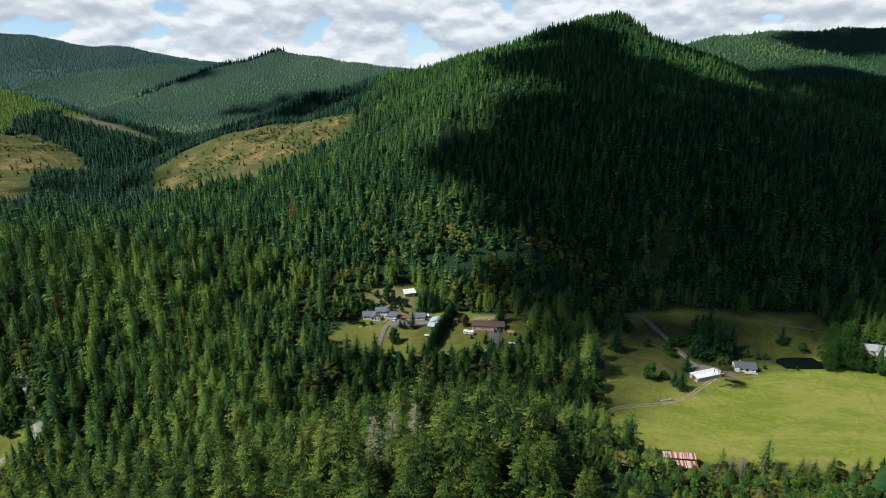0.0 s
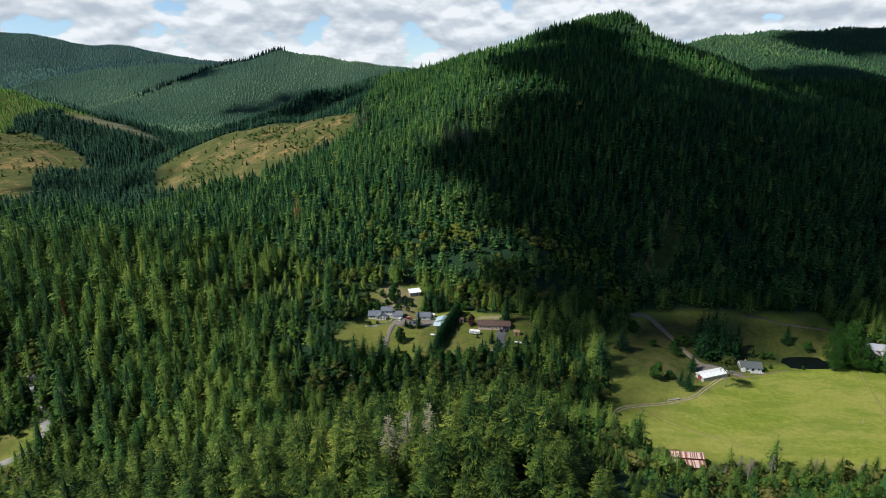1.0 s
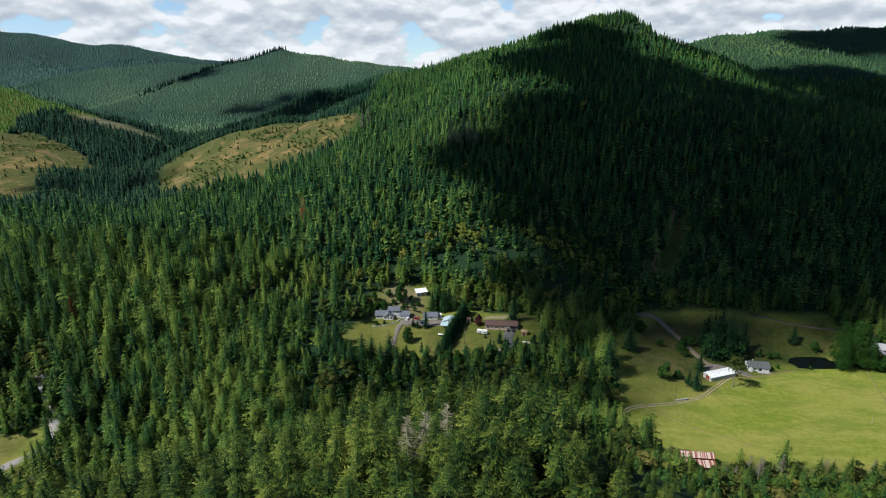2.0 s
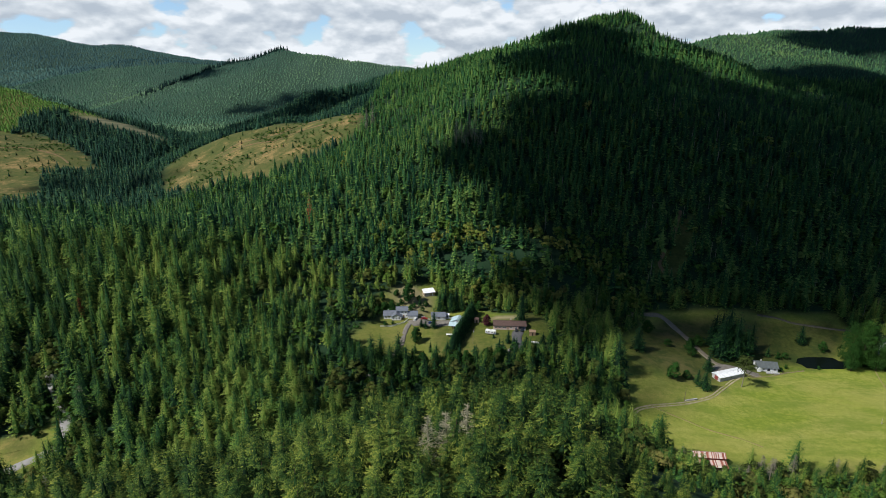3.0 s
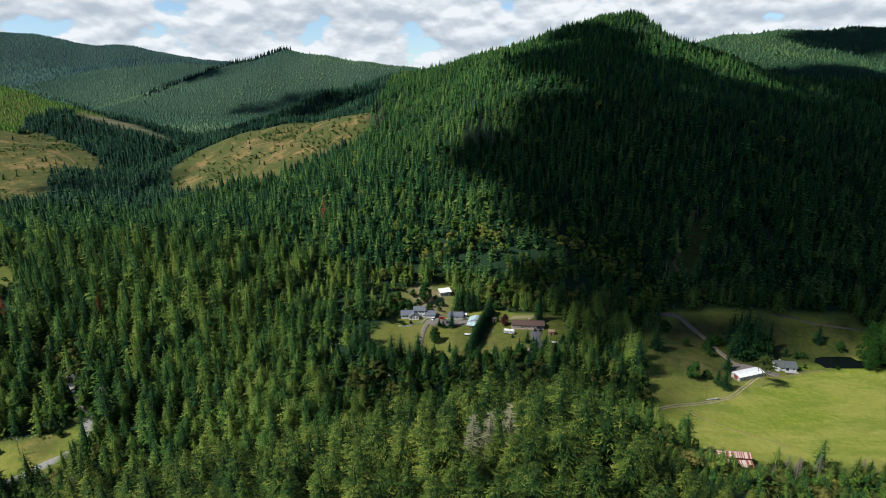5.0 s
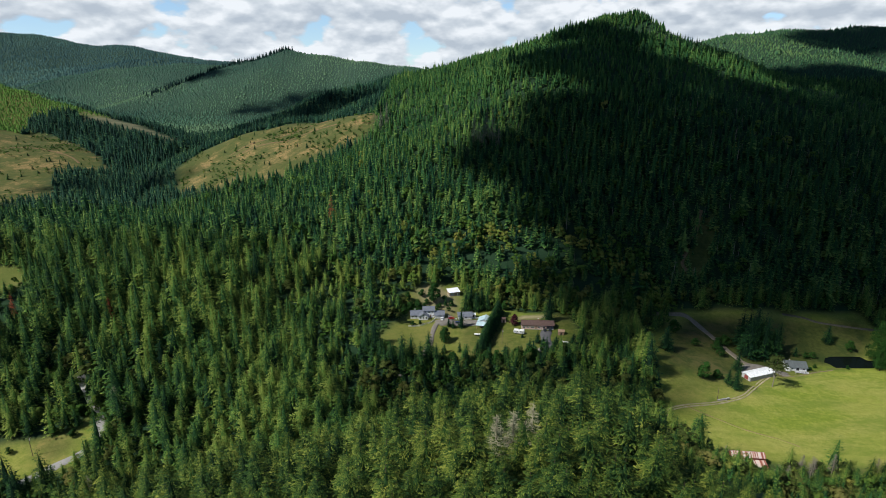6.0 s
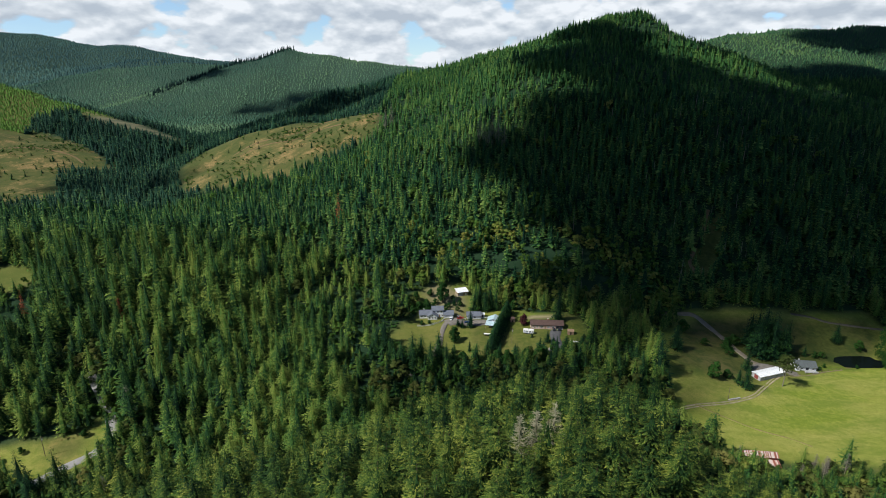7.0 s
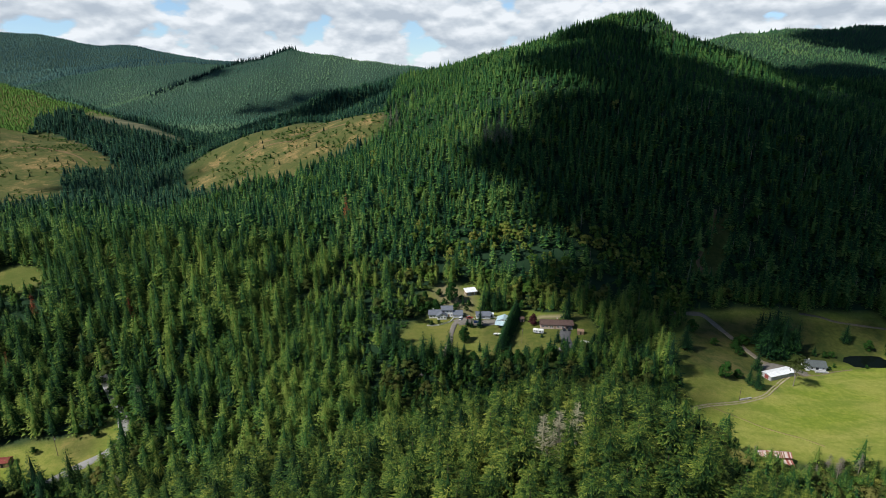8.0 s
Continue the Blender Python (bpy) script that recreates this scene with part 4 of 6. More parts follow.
tall = np.array([(-128, 874), (-123, 878), (-118, 871), (12, 720), (20, 726), (28, 716), (16, 735), (350, 1040), (366, 1010), (382, 1020), (374, 985), (328, 1062), (350, 1072), (341, 1084), (357, 1078), (362, 1064), (333, 1100), (322, 1128), (327, 1138), (314, 1160), (318, 1170), (335, 1150), (371, 1050), (310, 1195), (-30, 640), (60, 560), (-150, 470)])
stuff("old_firs", SLOPE, [HILL_NEEDLES], tall[:, 0], tall[:, 1], rng.uniform(23, 33, len(tall)), rng.uniform(0.6, 0.85, len(tall)), rng.normal(0.35, 0.1, len(tall)), "old firs that tower over the younger stand", "forest")
# sunlit leafy growth on the slope above the houses
x, y = scatter(-70, 150, 425, 510, 9.0)
ok = wooded(x, y, 1.0) & (blotch(x, y, 14, 1.0) > 0.46)
x, y = x[ok], y[ok]
stuff("slope_thicket", BUSH, [LEAVES], x, y, rng.uniform(8, 14, len(x)), rng.uniform(0.9, 1.3, len(x)), rng.normal(0.74, 0.16, len(x)), "pale green leafy growth among the hill conifers", "thicket")
# broadleaf trees that break up the conifers of the hill
x, y = scatter(-330, 420, 440, 740, 19.0)
ok = wooded(x, y, 2.0) & wedge(x, y, 0.8, 0) & (rng.random(len(x)) < 0.5)
x, y = x[ok], y[ok]
stuff("hill_thicket", BUSH, [LEAVES], x, y, rng.uniform(7, 13, len(x)), rng.uniform(1.0, 1.4, len(x)), rng.normal(0.42, 0.18, len(x)), "scattered broadleaf trees on the hill", "thicket")
# a few big trees overtop each stand
x, y = scatter(-330, 120, 235, 440, 22.0)
ok = wooded(x, y, 4.0) & (rng.random(len(x)) < 0.45) & ~((x > -100) & (y < 345)) & (x < 60)
x, y = x[ok], y[ok]
stuff("tall_valley_firs", MID, [NEEDLES], x, y, rng.uniform(25, 32, len(x)), rng.uniform(0.8, 1.0, len(x)), rng.normal(0.42, 0.12, len(x)), "tall old firs that rise above the valley forest", "forest")
# the woods go on behind the spur and to both sides of the valley
SOUTH = [cone_shape(191 + i, 3, 3, 0.22 + 0.02 * (i % 3), 0.55) for i in range(5)]
x, y = scatter(-115, 70, -75, 90, 7.2)
stuff("spur_top_forest", SOUTH, [SPUR_NEEDLES], x, y, rng.uniform(17, 29, len(x)), rng.uniform(0.9, 1.2, len(x)), rng.normal(0.44, 0.12, len(x)), "dense conifer stand on the top of the spur", "forest")
x, y = scatter(-360, 320, -320, 74, 8.5)
ok = ~((x > -115) & (x < 70) & (y > -75))
x, y = x[ok], y[ok]
stuff("southern_forest", SOUTH, [SPUR_NEEDLES], x, y, rng.uniform(17, 29, len(x)), rng.uniform(0.9, 1.3, len(x)), rng.normal(0.44, 0.12, len(x)), "conifer forest on the back of the spur", "forest")
x, y = scatter(-1300, 1300, -700, 1480, 14.0)
ok = ~wedge(x, y, 0.80, 42) & ~((x > -365) & (x < 325) & (y > -325) & (y < 80)) & wooded(x, y, 2.0)
x, y = x[ok], y[ok]
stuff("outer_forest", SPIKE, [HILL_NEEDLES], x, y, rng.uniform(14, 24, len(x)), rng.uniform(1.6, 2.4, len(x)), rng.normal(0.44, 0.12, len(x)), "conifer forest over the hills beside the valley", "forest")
# mixed edge of the wood below the pasture: low enough to leave the barn in view
x, y = scatter(72, 330, 200, 241, 5.2)
top = np.where(np.abs(x - 108) < 24, 237.0, 248.0) - y
hh = np.minimum(rng.uniform(7, 17, len(x)), top * 0.8)
ok = (hh > 3) & (inside(PASTURE, x, y) < -2) & (np.hypot(x - 117, y - 246) > 10)
x, y, hh = x[ok], y[ok], hh[ok]
kind = rng.random(len(x))
a, b = kind < 0.6, (kind >= 0.6) & (kind < 0.82)
c = ~a & ~b
stuff("edge_firs", LOW, [NEEDLES], x[a], y[a], hh[a], rng.uniform(0.95, 1.4, a.sum()), rng.normal(0.66, 0.14, a.sum()), "young firs along the edge of the pasture", "forest")
EDGE_BUSH = [leafy_shape(81 + i, 14, 24, wide=0.42, low=0.12, leaf=0.045) for i in range(4)]
stuff("edge_bushes", EDGE_BUSH, [OLIVE_LEAVES], x[b], y[b], hh[b] * 0.8, rng.uniform(0.9, 1.4, b.sum()), rng.normal(0.72, 0.18, b.sum()), "olive-brown bushes along the edge of the pasture", "thicket")
stuff("edge_thicket", EDGE_BUSH, [LEAVES], x[c], y[c], hh[c] * 0.8, rng.uniform(0.9, 1.4, c.sum()), rng.normal(0.55, 0.18, c.sum()), "green leafy bushes along the edge of the pasture", "thicket")

# ---- cumulus overhead, whose shade lies on the hill ----
def cloud_material(name, body):
    m, t, b = material(name, 1.0, 0.0)
    b.inputs["Base Color"].default_value = (0.85, 0.87, 0.9, 1)
    clear = wire(t, "ShaderNodeBsdfTransparent")
    both = wire(t, "ShaderNodeMixShader", Fac=body)
    t.links.new(clear.outputs[0], both.inputs[1])
    t.links.new(b.outputs[0], both.inputs[2])
    t.links.new(both.outputs[0], t.nodes["Material Output"].inputs[0])
    return m


VAPOUR, THIN_VAPOUR = cloud_material("cloud_vapour", 0.95), cloud_material("thin_cloud_vapour", 0.12)


heaps = bmesh.new()


def cumulus(x, y, z, long, wide, tall, puffs, seed, turn=0.0):
    """A heap of overlapping puffs with a flattish base."""
    g = random.Random(seed)
    bm = bmesh.new()
    for i in range(puffs):
        a, r = g.uniform(0, 6.283), 0.9 * math.sqrt(g.random())
        px, py = long * r * math.cos(a), wide * r * math.sin(a)
        s = (0.26 + 0.2 * g.random()) * min(long, wide) * (1.15 - 0.55 * r)
        pz = tall * (1 - r) * g.random()
        made = bmesh.ops.create_icosphere(bm, subdivisions=2 if s > 30 else 1, radius=1.0, matrix=Matrix.Translation((px, py, pz)) @ Matrix.Diagonal((s, s, s * 0.55, 1)))
        for v in made["verts"]:
            v.co += 0.16 * s * noise.noise_vector(v.co * (2.2 / s))
    thick = len(bm.faces)
    for i in range(puffs or 70):
        # ragged thin margins
        a, r = g.uniform(0, 6.283), g.uniform(0.8 if puffs else 0.1, 1.0)
        s = min(30.0, (0.2 + 0.2 * g.random()) * min(long, wide))
        made = bmesh.ops.create_icosphere(bm, subdivisions=1, radius=1.0, matrix=Matrix.Translation((long * r * math.cos(a), wide * r * math.sin(a), 0.3 * tall * g.random())) @ Matrix.Diagonal((s, s, s * 0.4, 1)))
        for v in made["verts"]:
            v.co += 0.2 * s * noise.noise_vector(v.co * (2.2 / s))
    me = bpy.data.meshes.new("cumulus_cloud")
    bm.to_mesh(me)
    bm.free()
    me.polygons.foreach_set("material_index", (np.arange(len(me.polygons)) >= thick).astype(np.int32))
    me.transform(pose(x, y, z, 0, 0, turn))
    heaps.from_mesh(me)
    bpy.data.meshes.remove(me)


def cloud_over(x, y, ground_z, up, *size, **more):
    p = Vector((x, y, ground_z)) + SUN * ((up - ground_z) / SUN.z)
    cumulus(p.x, p.y, p.z, *size, **more)


cloud_over(324, 600, 82, 1300, 330, 210, 90, 90, seed=3, turn=12)
cloud_over(150, 690, 112, 1300, 95, 85, 60, 40, seed=4, turn=40)
cloud_over(225, 458, 22, 1300, 190, 60, 60, 60, seed=6, turn=4)
cloud_over(520, 560, 90, 1300, 160, 130, 60, 40, seed=7, turn=10)
cloud_over(185, 398, -4, 1300, 115, 32, 20, 0, seed=32, turn=2)
cloud_over(190, 402, -4, 1300, 130, 44, 20, 0, seed=33, turn=3)
cloud_over(-545, 905, 5, 1400, 150, 42, 40, 40, seed=34, turn=2)
cloud_over(-650, 2060, 15, 1700, 120, 46, 40, 40, seed=35, turn=24)
cloud_over(5, 292, 15, 1250, 105, 30, 30, 40, seed=5, turn=4)
cloud_over(-250, 560, 50, 1280, 110, 36, 40, 30, seed=9, turn=-20)
cloud_over(-330, 1330, 70, 1600, 240, 80, 60, 50, seed=11, turn=-6)
cloud_over(-440, 2150, 90, 1700, 210, 90, 60, 50, seed=12, turn=10)
cloud_over(-1060, 2520, 100, 1700, 230, 90, 60, 50, seed=13, turn=-30)
cloud_over(1290, 1830, 240, 1600, 340, 170, 60, 60, seed=15, turn=0)
cloud_over(650, 960, 115, 1420, 150, 110, 60, 50, seed=26, turn=10)
cloud_over(930, 1420, 115, 1550, 280, 170, 60, 50, seed=27, turn=10)
cloud_over(84, 388, 12, 1300, 32, 56, 40, 40, seed=28, turn=-15)
cloud_over(680, 1120, 110, 1500, 220, 170, 60, 60, seed=22, turn=-20)
cloud_over(200, 900, 180, 1400, 150, 130, 60, 80, seed=16, turn=25)
cloud_over(235, 1120, 240, 1500, 90, 120, 60, 50, seed=17, turn=0)
cloud_over(400, 830, 140, 1400, 150, 70, 60, 60, seed=18, turn=-30)
cloud_over(570, 740, 100, 1400, 170, 130, 60, 60, seed=20, turn=-20)
cloud_over(400, 555, 62, 1350, 160, 95, 60, 50, seed=21, turn=10)
cloud_over(72, 440, 18, 1300, 40, 36, 40, 36, seed=31, turn=0)
cloud_over(88, 528, 58, 1300, 62, 42, 40, 36, seed=24, turn=15)

cloud_mesh = bpy.data.meshes.new("cumulus_clouds")
heaps.to_mesh(cloud_mesh)
heaps.free()
cloud_mesh.materials.append(VAPOUR)
cloud_mesh.materials.append(THIN_VAPOUR)
cloud_mesh.polygons.foreach_set("use_smooth", np.ones(len(cloud_mesh.polygons), bool))
tagged(new("cumulus_clouds", cloud_mesh), "white fair-weather cumulus clouds drifting over the hills", "clouds", kind="stuff")

# ---- materials of the built things ----
def banded(name, a, b, width, rough=0.5, metal=0.0, axis=0):
    """Boards or sheet ribs: narrow bands of two near colours, with stains."""
    m, t, bs = material(name, rough, 0.3, metal)
    pos = t.nodes.new("ShaderNodeTexCoord").outputs["Object"]
    sep = wire(t, "ShaderNodeSeparateXYZ", Vector=pos)
    saw = calc(t, "FRACT", calc(t, "MULTIPLY", sep.outputs[axis], 1.0 / width), 0.0)
    stain = noise_fac(t, 0.7, 5.0, 0.65, pos)
    c = mix(t, ramp(t, saw, [(0.06, (1, 1, 1)), (0.14, (0, 0, 0))]), a, b)
    c = mix(t, ramp(t, stain, [(0.45, (0, 0, 0)), (0.8, (0.55, 0.55, 0.55))]), c, tuple(0.6 * x for x in b))
    t.links.new(c, bs.inputs["Base Color"])
    relief(t, bs, saw, 0.3, 0.03)
    return m


WHITE_PAINT = plain("white_paint", (0.78, 0.78, 0.76), 0.6, wear=0.12)
CREAM_PINK = banded("pink_siding", (0.52, 0.37, 0.32), (0.40, 0.27, 0.23), 0.2, 0.7, axis=2)
WHITE_SIDING = banded("white_siding", (0.74, 0.75, 0.76), (0.52, 0.53, 0.55), 0.2, 0.65, axis=2)
GREY_SIDING = banded("grey_siding", (0.40, 0.41, 0.42), (0.28, 0.29, 0.30), 0.3, 0.6, axis=0)
BLUE_GREY_SHINGLE = banded("blue_grey_shingles", (0.135, 0.15, 0.18), (0.09, 0.10, 0.125), 0.3, 0.85, axis=1)
BROWN_SHINGLE = banded("brown_shingles", (0.095, 0.060, 0.050), (0.060, 0.038, 0.032), 0.3, 0.85, axis=1)
WHITE_METAL = banded("white_roof_metal", (0.80, 0.81, 0.82), (0.55, 0.57, 0.60), 0.5, 0.4)
BLUE_METAL = banded("pale_blue_roof_metal", (0.42, 0.54, 0.58), (0.30, 0.40, 0.44), 0.5, 0.4)
GREY_METAL = banded("grey_roof_metal", (0.42, 0.43, 0.46), (0.30, 0.31, 0.34), 0.5, 0.45)
TAN_WALL = plain("tan_wall", (0.36, 0.28, 0.20), 0.8)
RAW_WOOD = banded("weathered_boards", (0.30, 0.20, 0.13), (0.16, 0.10, 0.06), 0.2, 0.85)
BARN_RED = banded("barn_red_boards", (0.22, 0.050, 0.038), (0.12, 0.026, 0.020), 0.25, 0.85)
CONCRETE = plain("concrete", (0.42, 0.41, 0.38), 0.9)
GRAVEL = plain("gravel", (0.21, 0.19, 0.165), 0.95, 0.1, wear=0.3, scale=0.5)
ASPHALT = plain("asphalt", (0.10, 0.10, 0.105), 0.9, 0.2, wear=0.3, scale=0.4)
TYRE = plain("tyre_rubber", (0.02, 0.02, 0.02), 0.9)
STEEL = plain("steel", (0.45, 0.45, 0.46), 0.4, metal=0.8)
DARK_INSIDE = plain("dark_timber_and_inside", (0.035, 0.03, 0.025), 0.95)
POLE_WOOD = plain("pole_wood", (0.16, 0.12, 0.09), 0.95, wear=0.4)


def rusty_sheets():
    """Painted sheets of which some have gone to rust: each differs."""
    m, t, b = material("rusty_roof_sheet", 0.7, 0.3)
    rnd = t.nodes.new("ShaderNodeObjectInfo").outputs["Random"]
    pos = t.nodes.new("ShaderNodeTexCoord").outputs["Object"]
    n = noise_fac(t, 0.9, 5.0, 0.7, pos)
    f = calc(t, "MULTIPLY_ADD", n, 0.7, calc(t, "MULTIPLY_ADD", rnd, 0.95, -0.36))
    c = ramp(t, f, [(0.30, (0.52, 0.45, 0.41)), (0.45, (0.42, 0.27, 0.22)), (0.6, (0.30, 0.105, 0.075)), (0.9, (0.20, 0.065, 0.045))])
    t.links.new(c, b.inputs["Base Color"])
    relief(t, b, n, 0.3, 0.03)
    return m


RUSTY = rusty_sheets()


def glass_material():
    m, t, b = material("window_glass", 0.05, 0.5)
    b.inputs["Base Color"].default_value = (0.02, 0.025, 0.03, 1)
    return m


GLASS = glass_material()


def water_material():
    m, t, b = material("pond_water", 0.05, 0.012)
    b.inputs["Base Color"].default_value = (0.004, 0.007, 0.005, 1)
    relief(t, b, noise_fac(t, 1.6, 3.0), 0.06, 0.05)
    return m


WATER = water_material()
CAR_PAINTS = {k: plain(k + "_car_paint", c, 0.25, 0.5, wear=0.05) for k, c in (("white", (0.8, 0.8, 0.8)), ("red", (0.35, 0.03, 0.025)), ("blue", (0.03, 0.06, 0.22)), ("dark", (0.025, 0.027, 0.03)))}


# ---- building blocks ----
def part(name, bm, mat, parent, label=""):
    me = bpy.data.meshes.new(name)
    bmesh.ops.recalc_face_normals(bm, faces=bm.faces)
    bm.to_mesh(me)
    bm.free()
    me.materials.append(mat)
    ob = new(name, me)
    ob.parent = parent
    return tagged(ob, label)


def thing(name, x, y, turn, label, category, group="", up=0.0, kind=""):
    root = tagged(new(name), label, category, group, kind)
    root.matrix_basis = pose(x, y, height(x, y) + up, 0, 0, turn)
    return root


def block(x0, x1, y0, y1, z0, z1, bm=None, bevel=0.0):
    bm = bm or bmesh.new()
    made = bmesh.ops.create_cube(bm, size=1, matrix=Matrix.Translation(((x0 + x1) / 2, (y0 + y1) / 2, (z0 + z1) / 2)) @ Matrix.Diagonal((x1 - x0, y1 - y0, z1 - z0, 1)))
    if bevel:
        edges = list({e for v in made["verts"] for e in v.link_edges})
        bmesh.ops.bevel(bm, geom=edges, offset=bevel, segments=2, affect="EDGES")
    return bm


def tube(p, q, r0, r1=None, sides=8, bm=None):
    bm = bm or bmesh.new()
    p, q = Vector(p), Vector(q)
    m = Matrix.Translation((p + q) / 2) @ (q - p).to_track_quat("Z", "Y").to_matrix().to_4x4()
    bmesh.ops.create_cone(bm, cap_ends=True, segments=sides, radius1=r0, radius2=r0 if r1 is None else r1, depth=(q - p).length, matrix=m)
    return bm


def solid(corners, faces, bm=None):
    bm = bm or bmesh.new()
    vs = [bm.verts.new(c) for c in corners]
    for f in faces:
        bm.faces.new([vs[i] for i in f])
    return bm


def gabled(x0, x1, y0, y1, z0, h, rise, axis):
    """Walls with gable ends, closed at the eaves line."""
    if axis == "x":
        ym = (y0 + y1) / 2
        c = [(x0, y0, z0), (x1, y0, z0), (x1, y1, z0), (x0, y1, z0), (x0, y0, h), (x1, y0, h), (x1, y1, h), (x0, y1, h), (x0, ym, h + rise), (x1, ym, h + rise)]
        f = [(0, 1, 5, 4), (2, 3, 7, 6), (1, 2, 6, 9, 5), (3, 0, 4, 8, 7), (4, 5, 9, 8), (6, 7, 8, 9), (3, 2, 1, 0)]
    else:
        xm = (x0 + x1) / 2
        c = [(x0, y0, z0), (x1, y0, z0), (x1, y1, z0), (x0, y1, z0), (x0, y0, h), (x1, y0, h), (x1, y1, h), (x0, y1, h), (xm, y0, h + rise), (xm, y1, h + rise)]
        f = [(0, 1, 5, 8, 4), (2, 3, 7, 9, 6), (1, 2, 6, 5), (3, 0, 4, 7), (4, 8, 9, 7), (5, 6, 9, 8), (3, 2, 1, 0)]
    return solid(c, f)


def roof_slab(a, b, c, d, thick=0.18):
    """A slab whose upper face has the corners a b c d."""
    up = (Vector(b) - Vector(a)).cross(Vector(d) - Vector(a)).normalized() * thick
    if up.z < 0:
        up = -up
    top = [Vector(p) + up for p in (a, b, c, d)]
    return solid([*map(Vector, (a, b, c, d)), *top], [(3, 2, 1, 0), (4, 5, 6, 7), (0, 1, 5, 4), (1, 2, 6, 5), (2, 3, 7, 6), (3, 0, 4, 7)])


def gable_roof(root, x0, x1, y0, y1, h, rise, axis, mat, over=0.5, label=""):
    if axis == "x":
        ym, k = (y0 + y1) / 2, rise / ((y1 - y0) / 2)
        e = h - k * over + 0.02
        part("roof_slope", roof_slab((x0 - over, y0 - over, e), (x1 + over, y0 - over, e), (x1 + over, ym, h + rise + 0.02), (x0 - over, ym, h + rise + 0.02)), mat, root, label)
        part("roof_slope", roof_slab((x0 - over, y1 + over, e), (x0 - over, ym, h + rise + 0.02), (x1 + over, ym, h + rise + 0.02), (x1 + over, y1 + over, e)), mat, root, label)
        part("ridge_cap", block(x0 - over, x1 + over, ym - 0.18, ym + 0.18, h + rise + 0.14, h + rise + 0.25), mat, root)
    else:
        xm, k = (x0 + x1) / 2, rise / ((x1 - x0) / 2)
        e = h - k * over + 0.02
        part("roof_slope", roof_slab((x0 - over, y0 - over, e), (xm, y0 - over, h + rise + 0.02), (xm, y1 + over, h + rise + 0.02), (x0 - over, y1 + over, e)), mat, root, label)
        part("roof_slope", roof_slab((x1 + over, y0 - over, e), (x1 + over, y1 + over, e), (xm, y1 + over, h + rise + 0.02), (xm, y0 - over, h + rise + 0.02)), mat, root, label)
        part("ridge_cap", block(xm - 0.18, xm + 0.18, y0 - over, y1 + over, h + rise + 0.14, h + rise + 0.25), mat, root)


def window(root, x, y, z, w, h, side="s", frame_mat=None):
    """A framed window on a wall; side: the way it faces."""
    frame_mat = frame_mat or WHITE_PAINT
    d, t = 0.06, 0.09
    turn = {"s": 0, "e": 90, "n": 180, "w": -90}[side]
    m = pose(x, y, z, 0, 0, turn)
    bm = bmesh.new()
    for a in ((-w / 2, w / 2, 0, t), (-w / 2, w / 2, h - t, h), (-w / 2, -w / 2 + t, 0, h), (w / 2 - t, w / 2, 0, h), (-t / 2, t / 2, 0, h)):
        block(a[0], a[1], -d, 0.02, a[2], a[3], bm)
    bm.transform(m)
    f = part("window", bm, frame_mat, root)
    bm = block(-w / 2 + t * 0.8, w / 2 - t * 0.8, -d * 0.4, 0.01, t * 0.8, h - t * 0.8)
    bm.transform(m)
    part("pane", bm, GLASS, f)


def door(root, x, y, z, w, h, side="s", mat=None, panels=1, name="door"):
    turn = {"s": 0, "e": 90, "n": 180, "w": -90}[side]
    bm = bmesh.new()
    block(-w / 2, w / 2, -0.06, 0.02, 0, h, bm)
    for i in range(panels):
        for j in range(3):
            a, b = -w / 2 + w * i / panels + 0.08, -w / 2 + w * (i + 1) / panels - 0.08
            block(a, b, -0.09, -0.05, 0.1 + j * h / 3, (j + 1) * h / 3 - 0.05, bm)
    bm.transform(pose(x, y, z, 0, 0, turn))
    part(name, bm, mat or WHITE_PAINT, root)


def footing(root, x0, x1, y0, y1):
    part("foundation", block(x0 - 0.06, x1 + 0.06, y0 - 0.06, y1 + 0.06, -1.2, 0.22), CONCRETE, root)


# ---- the houses on the bench ----
def main_house():
    r = thing("house", -46, 385, 3, "white house with blue-grey shingled gables and garage", "house")
    for n, (x0, x1, y0, y1, h, rise, ax) in {"left": (-11, -1, 0, 8, 2.8, 1.9, "x"), "front": (-5.2, 1.4, -2.6, 4, 2.8, 2.0, "y"), "upper": (-2, 6, 1.4, 8.6, 5.6, 1.6, "x"), "garage": (6.3, 13, -0.8, 6.4, 2.8, 1.7, "x")}.items():
        footing(r, x0, x1, y0, y1)
        part("wall", gabled(x0, x1, y0, y1, 0.2, h, rise, ax), WHITE_SIDING, r)
        gable_roof(r, x0, x1, y0, y1, h, rise, ax, BLUE_GREY_SHINGLE)
    for x in (-9.5, -7.0):
        window(r, x, 0, 1.0, 1.4, 1.2)
    for x in (-3.9, -1.9, 0.1):
        window(r, x, -2.6, 0.9, 1.2, 1.5)
    window(r, -1.9, -2.6, 2.9, 1.0, 0.9)
    for x in (-0.5, 2.2, 4.6):
        window(r, x, 1.4, 3.7, 1.3, 1.2)
    door(r, 3.2, 1.4, 0.2, 1.0, 2.1, mat=RAW_WOOD)
    window(r, 5.2, 1.4, 1.0, 1.1, 1.2)
    door(r, 8.3, -0.8, 0.2, 2.6, 2.2, panels=4, name="garage_door")
    door(r, 11.2, -0.8, 0.2, 2.6, 2.2, panels=4, name="garage_door")
    part("chimney", block(-8.2, -7.4, 4.2, 5.0, 3.0, 5.6), CONCRETE, r)


